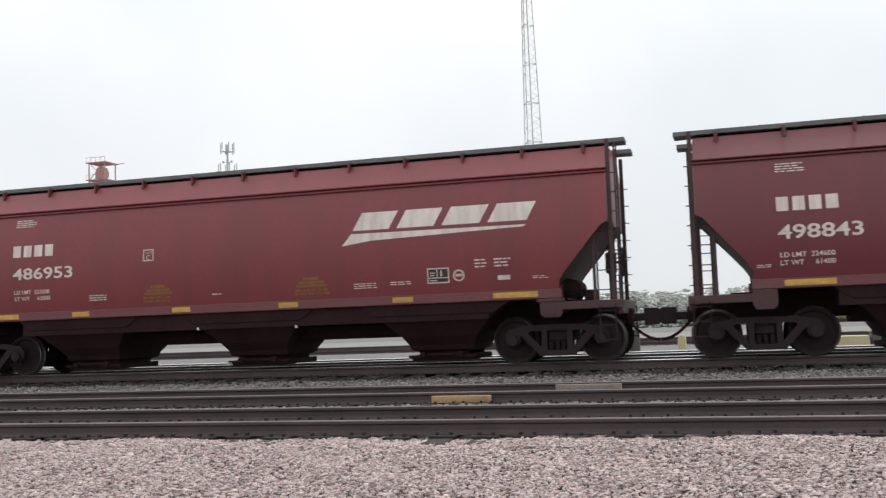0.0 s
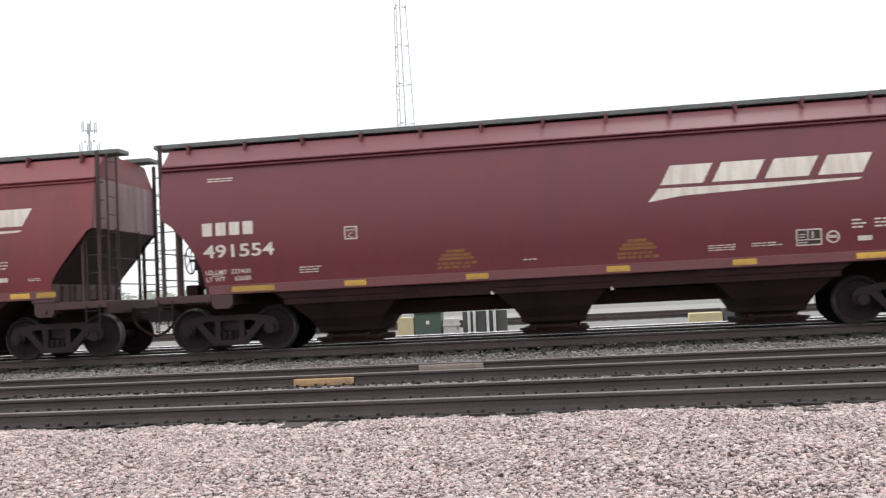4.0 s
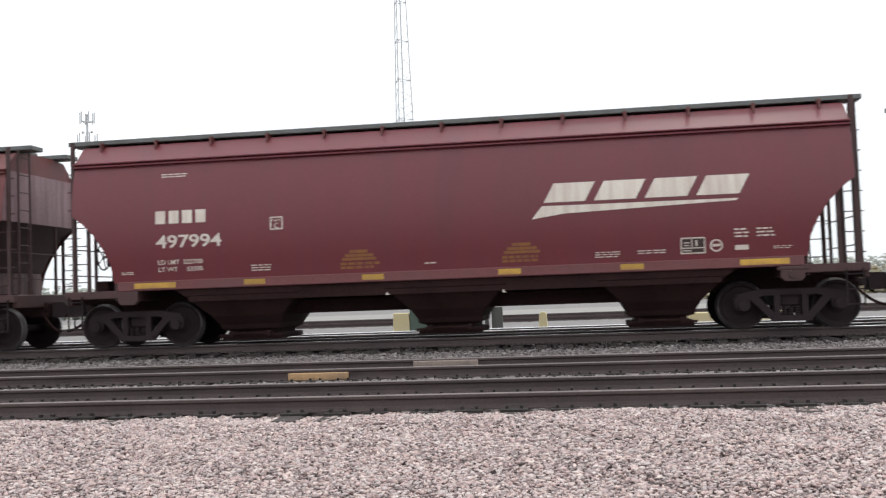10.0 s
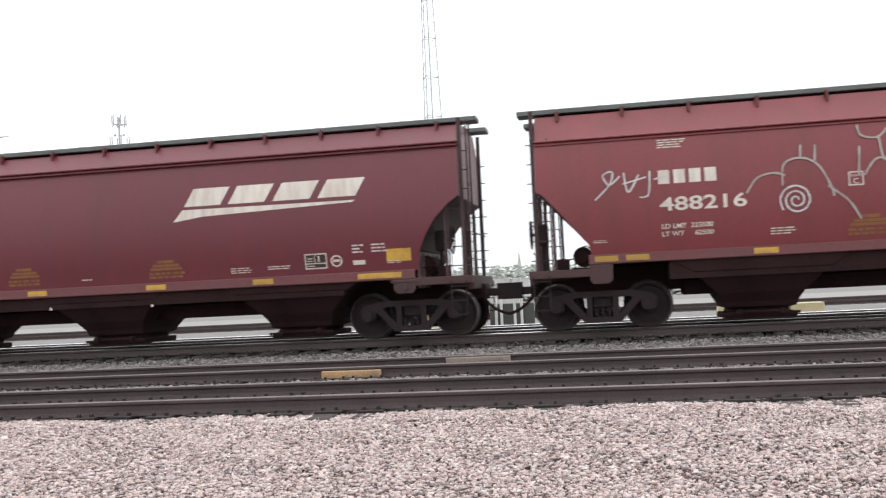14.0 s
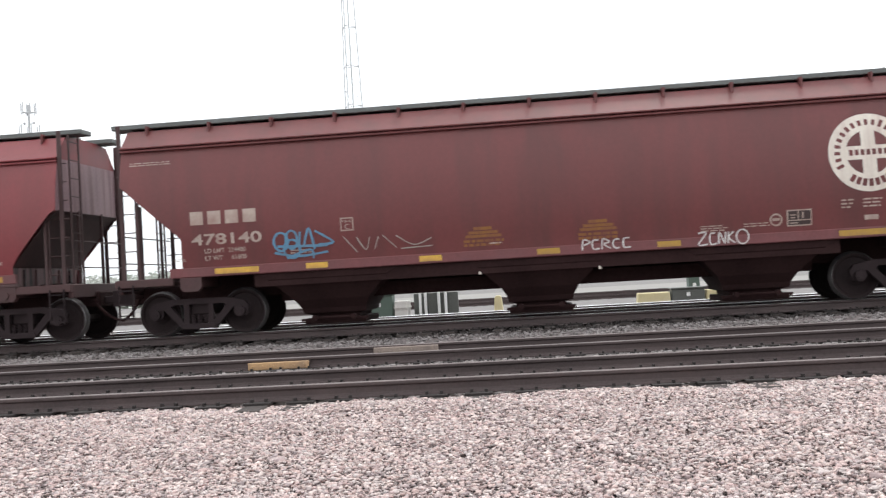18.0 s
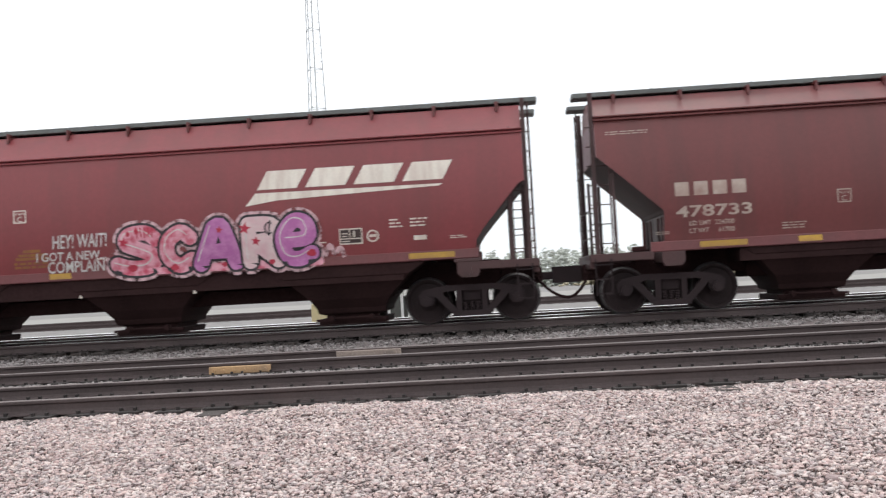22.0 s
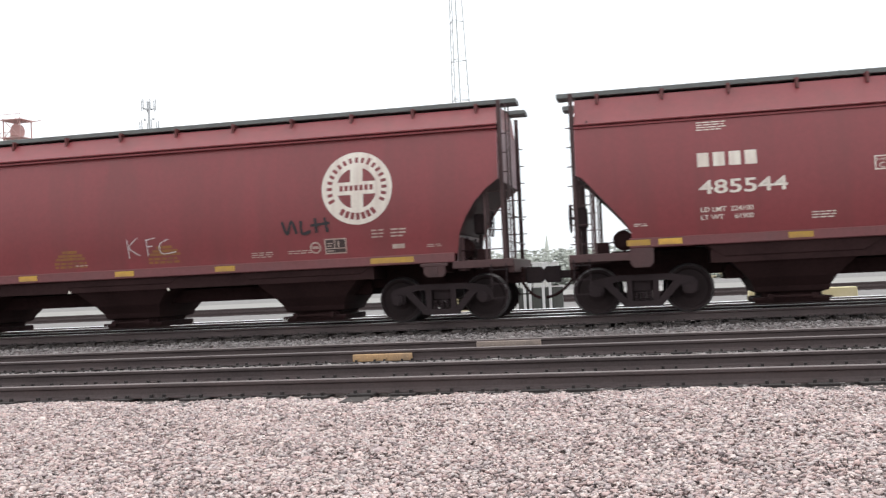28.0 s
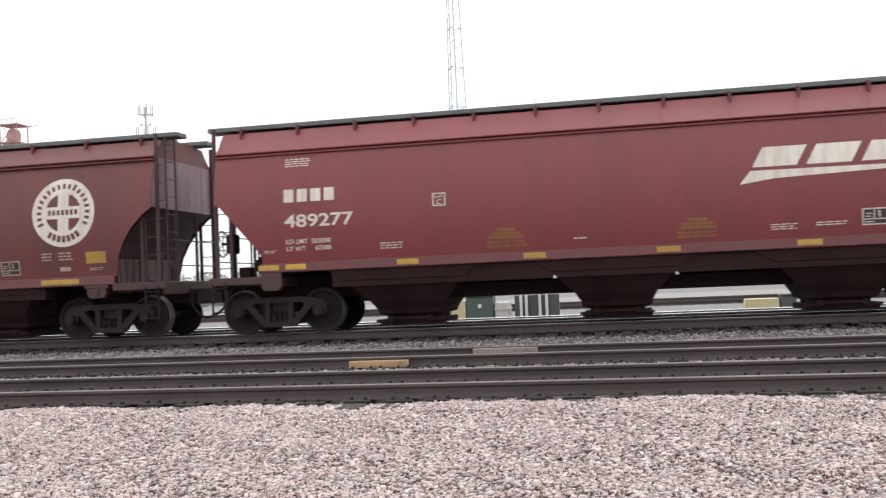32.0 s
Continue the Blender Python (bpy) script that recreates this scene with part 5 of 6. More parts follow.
strokes("outline_scrawl", [[(0.57, 0.76), (0.60, 0.48), (0.63, 0.30), (0.62, 0.16), (0.67, 0.09)],
                         [(0.76, 0.94), (0.77, 0.56), (0.82, 0.34), (0.81, 0.07), (0.76, -0.03), (0.69, 0.02)],
                         arc(0.91, 0.24, 0.1, 0.3, 0, 360),
                         [(0.87, 0.37), (0.92, 0.40), (0.91, 0.13)],
                         [(0.84, 0.51), (0.91, 0.54), (0.98, 0.54)],
                         [(0.96, 0.98), (0.98, 0.60), (1.01, 0.39)],
                         [(1.00, 0.70), (1.01, 0.46), (1.08, 0.41), (1.10, 0.52), (1.04, 0.59), (1.08, 0.69), (1.02, 0.73)]], 0.038, G_WHITE, c, (-0.88, 1.32, 2.25, 2.34), dy=0.016, label="white outline graffiti")
strokes("scrawl", [[(-0.16, 0.81), (-0.10, 0.84), (-0.08, 0.72), (-0.12, 0.57), (-0.17, 0.61), (-0.17, 0.73), (-0.13, 0.81)],
                         [(-0.10, 0.63), (-0.05, 0.59), (-0.09, 0.43), (-0.04, 0.40), (-0.11, 0.54)],
                         [(1.18, 0.78), (1.18, 0.52)],
                         [(1.15, 0.68), (1.18, 0.52), (1.22, 0.71)],
                         [(-0.92, 0.50), (-0.90, 0.67), (-0.88, 0.49), (-0.86, 0.68)],
                         [(-0.85, 0.43), (-0.84, 0.61), (-0.81, 0.57), (-0.84, 0.51)],
                         [(-0.81, 0.43), (-0.80, 0.61), (-0.78, 0.51), (-0.80, 0.50), (-0.77, 0.31)]], 0.035, G_WHITE, c, (-0.88, 1.32, 2.25, 2.34), dy=0.016, label="white sprayed scrawl")

# brown car: corner letters and white scrawls
c = cars[8]
strokes("scrawl", [[(0.0, 0.95), (0.4, 1.0), (0.3, 0.7), (0.05, 0.65), (0.1, 0.95)], arc(0.65, 0.85, 0.12, 0.1, 0, 360), arc(0.9, 0.92, 0.1, 0.08, 0, 360), [(0.1, 0.5), (0.5, 0.55), (0.2, 0.35)], arc(0.7, 0.35, 0.2, 0.18, 40, 330)], 0.04, G_WHITE, c, (-8.1, 2.72, -7.45, 3.66), label="white sprayed corner scrawl")
strokes("scrawl", [[(0.0, 0.1), (0.08, 0.7), (0.14, 0.3), (0.22, 0.75), (0.26, 0.2)], [(0.32, 0.7), (0.34, 0.2)], [(0.32, 0.65), (0.42, 0.6), (0.34, 0.45), (0.44, 0.25), (0.34, 0.2)], [(0.48, 0.2), (0.54, 0.7), (0.6, 0.2)], [(0.64, 0.65), (0.66, 0.2)], [(0.78, 0.75), (0.66, 0.45), (0.8, 0.2)],
                   arc(0.42, 0.92, 0.1, 0.1, 0, 360), [(0.8, 0.3), (0.9, 0.35), (1.0, 0.25)], [(0.3, 0.05), (0.65, 0.12)]], 0.035, G_WHITE, c, (0.12, 1.72, 1.58, 2.32), label="white sprayed scrawl")
strokes("scrawl", [arc(0.08, 0.5, 0.07, 0.35, 0, 360), [(0.22, 0.9), (0.26, 0.5), (0.38, 0.55)], [(0.38, 0.95), (0.34, 0.1)], arc(0.52, 0.5, 0.08, 0.4, 50, 330), [(0.55, 0.45), (0.62, 0.4)], [(0.68, 0.95), (0.66, 0.4), (0.76, 0.1), (0.82, 0.3)], [(0.84, 0.95), (0.9, 0.6), (0.99, 0.95)], [(0.94, 0.7), (0.92, 0.1)]], 0.04, G_WHITE, c, (1.95, 1.52, 3.57, 2.0), label="white sprayed scrawl")
strokes("scrawl", [[(0.0, 0.5), (0.6, 0.5)], [(0.6, 0.1), (1.0, 0.5), (0.6, 0.9), (0.6, 0.1)]], 0.05, G_WHITE, c, (2.75, 1.36, 3.2, 1.5), soft=False)

# red car: chalky spirals and arcs
c = cars[9]
strokes("scrawl", [[(0.0, 0.0), (0.2, 0.5), (0.25, 0.95), (0.12, 0.85), (0.2, 0.5), (0.35, 0.8)], [(0.4, 0.9), (0.45, 0.2), (0.6, 0.8)], [(0.38, 0.5), (0.7, 0.7)], [(0.75, 0.9), (0.72, 0.1), (0.6, 0.0)], [(0.8, 0.6), (1.0, 0.7)]], 0.03, G_WHITE, c, (-7.0, 2.5, -5.6, 3.05), label="white sprayed scrawl")
strokes("chalk_spiral", [spiral(-3.32, 2.27, 0.3, 2.6)], 0.035, G_WHITE, c, (0, 0, 1, 1), label="white chalky spiral")
strokes("chalk_spiral", [spiral(-0.66, 2.3, 0.2, 2.4)], 0.03, G_PALE, c, (0, 0, 1, 1), label="pale chalky spiral")
strokes("chalk_spiral", [spiral(0.42, 2.43, 0.3, 2.6)], 0.035, G_WHITE, c, (0, 0, 1, 1), label="white chalky spiral")
strokes("chalk_scrawl", [[(-4.2, 2.45), (-4.0, 2.72), (-3.7, 2.8), (-3.5, 2.74)], [(-3.55, 2.55), (-3.5, 2.95), (-3.2, 3.05), (-2.9, 2.9), (-2.7, 2.5), (-2.65, 2.3)], [(-3.2, 3.05), (-3.18, 3.3)], [(-2.95, 2.98), (-2.92, 3.28)],
                       [(-2.75, 2.5), (-2.4, 2.2), (-2.2, 1.85)], [(-2.2, 2.65), (-2.15, 3.2)], [(-2.15, 3.6), (-2.1, 3.4), (-1.8, 3.35), (-1.55, 3.62)], [(-1.8, 3.35), (-1.75, 2.95), (-1.62, 2.9)], [(-2.1, 2.65), (-1.85, 2.95), (-1.4, 2.85)],
                       [(-0.6, 3.55), (-0.68, 3.1), (-0.55, 2.75), (-0.4, 2.7)], [(-1.0, 2.6), (-0.65, 2.72), (-0.3, 2.5), (-0.25, 2.1)], [(-0.2, 2.65), (0.1, 2.95), (0.6, 2.95), (1.0, 2.6), (1.2, 2.1)], [(-0.25, 2.3), (0.0, 2.7), (0.4, 2.85), (0.8, 2.6)], [(0.4, 2.95), (0.42, 3.2)]], 0.04, G_PALE, c, (0, 0, 1, 1), label="pale chalky arcs and spikes")
strokes("chalk_scrawl", [[(1.15, 2.8), (1.3, 2.65), (1.45, 2.7)], [(1.2, 2.5), (1.4, 2.0), (1.42, 2.6)], [(1.45, 2.0), (1.55, 2.55), (1.75, 2.0), (1.8, 2.6)], [(1.7, 3.1), (2.0, 3.15), (2.0, 2.75)], [(2.3, 3.25), (2.35, 2.9), (2.65, 2.95)], [(1.9, 2.1), (2.2, 2.3), (2.3, 2.8), (2.35, 2.1)],
                       [(2.35, 2.5), (2.55, 2.3), (2.45, 1.85), (2.4, 1.75), (2.6, 1.95)], [(2.8, 2.6), (2.9, 2.2), (3.3, 1.95), (3.55, 1.98)]], 0.04, G_WHITE, c, (0, 0, 1, 1), label="white sprayed scrawl")
strokes("scrawl", [arc(0.1, 0.5, 0.1, 0.4, 60, 330), [(0.0, 0.05), (0.12, 0.9)], arc(0.3, 0.5, 0.1, 0.4, 0, 360), arc(0.42, 0.5, 0.1, 0.4, 0, 360), [(0.36, 0.7), (0.5, 0.3)], [(0.5, 0.7), (0.38, 0.25)], [(0.62, 0.9), (0.55, 0.6), (0.66, 0.45), (0.58, 0.1)], arc(0.78, 0.5, 0.1, 0.4, 50, 320), [(0.95, 0.9), (1.0, 0.5)]], 0.03, G_WHITE, c, (3.65, 1.97, 6.1, 2.55), label="white looping scrawl")

# brown car: blue and white scrawls
c = cars[12]
strokes("scrawl", [arc(0.12, 0.6, 0.12, 0.3, 0, 360), arc(0.3, 0.65, 0.1, 0.3, 0, 360), arc(0.3, 0.35, 0.14, 0.3, 0, 360), [(0.45, 0.9), (0.42, 0.3)], [(0.5, 0.4), (0.6, 1.0), (0.68, 0.3)], [(0.7, 0.9), (1.0, 0.5), (0.75, 0.45)], [(0.0, 0.25), (0.4, 0.1), (0.9, 0.2)], [(0.05, 0.45), (0.9, 0.4)], [(0.2, 0.05), (0.6, 0.3), (0.65, 0.0)]], 0.045, G_CYAN, c, (-5.2, 1.42, -4.0, 2.02), label="cyan sprayed scrawl")
strokes("scrawl", [[(0.0, 0.9), (0.15, 0.1)], [(0.15, 0.85), (0.25, 0.2), (0.3, 0.8)], [(0.4, 0.8), (0.35, 0.2)], [(0.45, 0.85), (0.6, 0.2)], [(0.6, 0.8), (0.8, 0.3), (1.0, 0.6)], [(0.65, 0.15), (1.0, 0.2)]], 0.02, G_PALE, c, (-3.8, 1.45, -2.05, 1.85))
strokes("scrawl", [[(0.0, 0.0), (0.03, 0.9), (0.15, 0.7), (0.03, 0.45)], [(0.3, 0.85), (0.2, 0.8), (0.2, 0.1), (0.32, 0.1)], [(0.36, 0.0), (0.38, 0.9), (0.5, 0.65), (0.4, 0.45), (0.52, 0.05)], arc(0.64, 0.45, 0.08, 0.4, 60, 300), [(0.86, 0.9), (0.76, 0.8), (0.76, 0.1), (0.88, 0.1)]], 0.03, G_WHITE, c, (0.85, 1.25, 1.9, 1.47), dy=0.02, label="white sprayed scrawl")
strokes("scrawl", [[(0.0, 0.9), (0.16, 0.9), (0.0, 0.1), (0.18, 0.1)], [(0.34, 0.85), (0.24, 0.8), (0.24, 0.1), (0.36, 0.12)], [(0.4, 0.1), (0.42, 0.9), (0.52, 0.1), (0.54, 0.9)], [(0.6, 0.9), (0.58, 0.1)], [(0.7, 0.9), (0.6, 0.5), (0.72, 0.1)], arc(0.87, 0.5, 0.12, 0.5, 0, 360)], 0.03, G_WHITE, c, (3.05, 1.2, 4.0, 1.47), dy=0.02, label="white sprayed scrawl")

# red car: two faint scrawls
c = cars[13]
for x in (-3.4, 0.2):
    strokes("scrawl", [[(0.0, 0.2), (0.2, 0.9), (0.3, 0.1)], arc(0.5, 0.5, 0.14, 0.4, 0, 360), [(0.65, 0.9), (0.7, 0.2), (0.85, 0.8), (1.0, 0.1)], [(0.1, 0.1), (0.9, 0.0)]], 0.02, G_PALE, c, (x, 1.62, x + 0.7, 1.95))

# brown car: pale outlines
c = cars[14]
strokes("scrawl", [arc(0.16, 0.5, 0.14, 0.4, 50, 320), [(0.5, 0.9), (0.38, 0.75), (0.52, 0.4), (0.36, 0.1)], [(0.6, 0.1), (0.78, 0.9), (0.92, 0.1)], [(0.66, 0.4), (0.95, 0.45)]], 0.045, G_WHITE, c, (1.2, 1.76, 1.95, 2.2), label="white sprayed scrawl")
strokes("outline_scrawl", [[(0.21, -0.05), (0.11, 0.18), (0.02, 0.43), (0.01, 0.56), (0.07, 0.88), (0.15, 1.05), (0.23, 1.05)],
                         [(0.23, 1.05), (0.28, 0.97), (0.30, 0.86), (0.34, 1.05), (0.41, 1.07), (0.48, 1.02), (0.52, 1.05)],
                         [(0.16, 0.80), (0.21, 0.75), (0.25, 0.79), (0.24, 0.61), (0.19, 0.62), (0.16, 0.80)],
                         [(0.14, 0.43), (0.21, 0.52), (0.30, 0.40), (0.25, 0.28), (0.17, 0.33), (0.14, 0.43)],
                         [(0.30, 0.86), (0.32, 0.66), (0.30, 0.40), (0.32, 0.23), (0.39, 0.21)]], 0.065, G_FROSTY, c, (1.98, 1.21, 4.83, 2.05), dy=0.016, label="pale blue-white outline graffiti")
strokes("outline_scrawl", [[(0.21, -0.05), (0.25, 0.08), (0.30, -0.04), (0.38, -0.02), (0.44, 0.13), (0.48, -0.01), (0.52, -0.09), (0.58, -0.00), (0.62, -0.11), (0.72, -0.10), (0.77, -0.08)],
                         [(0.52, 1.05), (0.50, 0.75), (0.49, 0.55), (0.44, 0.58)],
                         [(0.40, 0.57), (0.41, 0.34), (0.46, 0.09)],
                         [(0.56, 0.60), (0.55, 0.94), (0.62, 1.02), (0.70, 0.97), (0.66, 0.81), (0.62, 0.62), (0.68, 0.51), (0.70, 0.27), (0.64, 0.25)]], 0.055, G_FROSTY, c, (1.98, 1.21, 4.83, 2.05), dy=0.018, label="pale blue-white outline graffiti")
strokes("outline_scrawl", [[(0.74, 1.06), (0.79, 0.98), (0.84, 0.74), (0.86, 0.53)],
                         [(0.77, 0.49), (0.86, 0.53), (0.93, 0.55), (0.99, 0.30), (1.00, 0.07), (0.91, -0.08), (0.83, -0.03), (0.80, 0.15), (0.89, 0.26)],
                         [(0.97, 0.98), (0.99, 0.77), (0.96, 0.61), (0.93, 0.45)],
                         [(0.82, 0.08), (0.88, 0.16), (0.93, 0.02), (0.97, 0.14)]], 0.06, G_FROSTY, c, (1.98, 1.21, 4.83, 2.05), dy=0.02, label="pale blue-white outline graffiti")
strokes("scrawl", [arc(0.15, 0.5, 0.14, 0.4, 0, 360), [(0.35, 0.1), (0.42, 0.8), (0.5, 0.3), (0.6, 0.8), (0.66, 0.1)], [(0.75, 0.1), (0.85, 0.8), (1.0, 0.2)]], 0.035, G_WHITE, c, (5.0, 1.8, 5.9, 2.15))

# red car: words and the pink piece
c = cars[15]
lettering("scrawl_line", "HEY! WAIT!", 0.38, G_WHITE, c, -1.45, 1.92, width=1.12, shear=0.15, fat=0.004, dy=0.014)
lettering("scrawl_line", "I GOT A NEW...", 0.24, G_WHITE, c, -1.8, 1.68, width=1.42, shear=0.1, fat=0.003, dy=0.014)
lettering("scrawl_line", "COMPLAINT", 0.32, G_WHITE, c, -1.58, 1.44, width=1.32, shear=0.1, fat=0.003, dy=0.016)
CRIMSON = material("crimson_spray_paint", (0.42, 0.03, 0.06), 0.5, vary=0.15, scale=5, bump=0.0)
letter_piece(c, "SCARe", [(-0.26, 1.3, 0.84, 2.28), (0.68, 1.3, 1.52, 2.26), (1.38, 1.3, 2.38, 2.3), (2.28, 1.3, 3.2, 2.32), (3.0, 1.3, 3.9, 2.34)],
             0.3, 0.048, G_BLACK, [G_PINK, G_PINK, G_LILAC, G_BLUSH, G_LILAC], dy=0.023, halo=G_HALO, spread=0.06, shine=G_WHITE)
for x, z, r in ((2.45, 2.1, 0.13), (2.66, 1.84, 0.1), (0.0, 1.96, 0.11), (1.94, 2.1, 0.08)):
    star("spray_star", x, z, r, CRIMSON, c, 0.037)
strokes("coin_mark", [arc(0.5, 0.5, 0.42, 0.36, 50, 310), [(0.62, 1.0), (0.42, 0.0)]], 0.03, G_BLACK, c, (2.84, 1.93, 3.04, 2.23), dy=0.038)
strokes("sprayed_bar", [[(0.0, 0.5), (0.3, 0.55), (0.7, 0.45), (1.0, 0.5)]], 0.16, G_PINK, c, (0.0, 1.36, 3.9, 1.4), dy=0.0225, ragged=False)
strokes("sprayed_tail", [[(0, 0.2), (0.3, 0.8), (0.5, 0.3), (0.8, 0.6), (1.0, 0.1)]], 0.1, G_HALO, c, (4.0, 1.4, 4.4, 1.75), dy=0.018)
cloud("spray_spot", [(0.15, 1.45, 0.1, 0.07), (0.28, 2.16, 0.05, 0.05), (0.1, 2.12, 0.04, 0.05), (1.0, 1.42, 0.08, 0.06), (3.75, 1.55, 0.09, 0.07), (2.0, 1.42, 0.05, 0.05), (2.95, 1.42, 0.06, 0.05)], CRIMSON, c, 0.037)
strokes("inner_line", [[(0.0, 1.0), (0.05, 0.0)], [(0.25, 1.0), (0.28, 0.1)], [(0.5, 1.0), (0.5, 0.0)], [(0.75, 1.0), (0.72, 0.15)], [(1.0, 0.9), (0.95, 0.0)]], 0.022, CRIMSON, c, (0.28, 2.03, 0.6, 2.24), dy=0.037)

# red car: a blue scrawl; red car: thin lines
cloud("spray_blob", [(-1.5, 1.82, 0.24, 0.14), (-1.2, 1.8, 0.25, 0.1), (-0.9, 1.74, 0.2, 0.07), (-1.2, 1.92, 0.06, 0.12), (-1.62, 1.95, 0.08, 0.08)], G_CYAN, cars[18], 0.014, "blue sprayed smear")
c = cars[19]
strokes("scrawl", [[(0.0, 0.9), (0.03, 0.0)], [(0.22, 0.95), (0.04, 0.5), (0.25, 0.1)], [(0.4, 0.85), (0.42, 0.05)], [(0.38, 0.8), (0.58, 0.9)], [(0.4, 0.5), (0.52, 0.52)], [(0.85, 0.8), (0.68, 0.6), (0.7, 0.15), (1.0, 0.2)]], 0.02, G_WHITE, c, (0.33, 1.6, 1.45, 2.05), label="thin white scrawl")
strokes("scrawl", [[(0.0, 0.8), (0.1, 0.1), (0.2, 0.8), (0.3, 0.1)], [(0.4, 0.8), (0.42, 0.1), (0.6, 0.2)], [(0.7, 0.9), (0.72, 0.1)], [(0.6, 0.5), (1.0, 0.6)], [(0.9, 0.9), (0.95, 0.1)]], 0.06, G_BLACK, c, (3.83, 1.88, 4.85, 2.25))

# maroon car: the long yellow and white piece
c = cars[20]
cloud("spray_cloud", [(-4.6, 1.75, 0.5, 0.35), (-3.9, 1.9, 0.6, 0.36), (-3.1, 1.95, 0.6, 0.36), (-2.3, 1.95, 0.65, 0.36), (-1.4, 1.9, 0.6, 0.33), (-0.6, 1.8, 0.6, 0.33), (0.2, 1.85, 0.6, 0.36), (1.0, 1.9, 0.6, 0.38), (1.8, 1.9, 0.6, 0.36), (2.6, 1.72, 0.5, 0.3), (3.1, 1.58, 0.35, 0.2)], G_SKY, c, 0.014, "light blue sprayed halo")
letter_piece(c, "SYE5", [(-4.5, 1.22, -3.45, 2.2), (-3.62, 1.22, -2.8, 2.2), (-2.95, 1.22, -2.1, 2.22), (-2.22, 1.22, -1.38, 2.26)], 0.26, 0.042, G_BLACK, [G_CHROME] * 4, halo=G_FROST, spread=0.05)
letter_piece(c, "YKS", [(-1.28, 1.42, -0.88, 2.05), (-0.92, 1.4, -0.5, 2.03), (-0.58, 1.4, -0.02, 2.04)], 0.13, 0.042, G_BLACK, [G_CHALK] * 3, halo=G_FROST, spread=0.04)
letter_piece(c, "NSK", [(0.08, 1.21, 1.1, 2.12), (0.95, 1.2, 1.78, 2.16), (1.66, 1.2, 2.72, 2.2)], 0.24, 0.042, G_BLACK, [G_CHROME] * 3, halo=G_FROST, spread=0.05)
strokes("sprayed_tail", [[(0.0, 0.0), (0.25, 0.8), (0.5, 0.3), (0.3, 0.1), (0.6, 0.2), (1.0, 0.3)]], 0.05, G_BLACK, c, (2.55, 1.28, 3.3, 1.75), dy=0.034)
strokes("sprayed_tail", [[(0.0, 0.3), (0.5, 0.0), (1.0, 0.1)]], 0.1, G_CHALK, c, (-4.75, 1.25, -4.2, 1.45), dy=0.033, ragged=False)
strokes("scrawl", [[(0.0, 0.3), (0.3, 0.9), (0.5, 0.2), (0.8, 0.6)], arc(0.9, 0.4, 0.1, 0.3, 0, 360)], 0.025, G_PALE, c, (3.2, 1.7, 4.1, 2.0), dy=0.018)


def lay_on_side(ob, m):
    """Bends flat paint onto the bowed side of its car."""
    me = ob.data
    inv = m.inverted()
    bm = bmesh.new()
    bm.from_mesh(me)
    bm.transform(m)
    zs = [v.co.z for v in bm.verts]
    if not zs:
        bm.free()
        return
    for k in range(math.ceil(min(zs) / 0.12), math.floor(max(zs) / 0.12) + 1):
        bmesh.ops.bisect_plane(bm, geom=bm.verts[:] + bm.edges[:] + bm.faces[:], plane_co=(0, 0, k * 0.12), plane_no=(0, 0, 1), dist=1e-5)
    for v in bm.verts:
        v.co.y -= side_y(v.co.z) - SIDE
    bm.transform(inv)
    bm.to_mesh(me)
    bm.free()


for car in cars:
    for ob in car.children:
        if ob.type == 'MESH' and not ob.name.startswith("reflector") and -0.08 < ob.matrix_basis.translation.y + SIDE < -0.004:
            lay_on_side(ob, ob.matrix_basis)
            for o in ob.children:
                lay_on_side(o, ob.matrix_basis @ o.matrix_basis)


def grow(things, k):
    """Brings drawn things to their true size about their own origins."""
    done = set()
    for thing in things:
        for o in thing.children_recursive:
            o.location = o.location * k
            if o.data and o.data.name not in done:
                done.add(o.data.name)
                o.data.transform(Matrix.Scale(k, 4))


grow(cars, SCALE)


def motions():
    """The train rolls at a steady speed and its wheels turn."""
    for car, h, place in train:
        x0 = START + SCALE * place
        walk(car, [(t / 2, Matrix.Translation((x0 + SPEED * t / 2 + float(np.interp(t / 2, SLACK_T, SLACK_X)), TRACKS[2], TOP))) for t in range(0, 65)])
        first = max(0, int((-33 - x0) / SPEED * FPS))
        last = min(32 * FPS, int((22 - x0) / SPEED * FPS))
        keys = sorted({0, 32 * FPS} | set(range(first, last + 1)))
        for truck in car.children:
            if not truck.name.startswith("truck"):
                continue
            for w in truck.children:
                if w.name.startswith("wheelset"):
                    p = w.location.copy()
                    walk(w, [(k / FPS, Matrix.Translation(p) @ Matrix.Rotation(SPEED * (min(max(k, first), last) - first) / FPS / (0.457 * SCALE), 4, 'Y')) for k in keys])

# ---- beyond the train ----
# distance haze is mixed into these two pale colours
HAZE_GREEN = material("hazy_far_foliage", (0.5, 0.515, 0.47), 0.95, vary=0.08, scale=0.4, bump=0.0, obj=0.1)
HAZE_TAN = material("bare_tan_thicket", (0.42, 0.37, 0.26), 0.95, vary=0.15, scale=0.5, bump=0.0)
# steel of the far masts, its grey lightened to stand for haze
TOWER = material("pale_grey_galvanised_steel", (0.5, 0.51, 0.52), 0.6, metal=0.0, vary=0.1, scale=2, bump=0.0)
REDSTEEL = material("faded_red_steel", (0.52, 0.31, 0.29), 0.6, vary=0.2, scale=2, bump=0.0)
YELLOWCON = material("yellow_painted_concrete", (0.6, 0.52, 0.3), 0.75, vary=0.12, scale=5, dirt=(0.6, 0.55, 0.45), dirt_amount=0.5, bump=0.1)
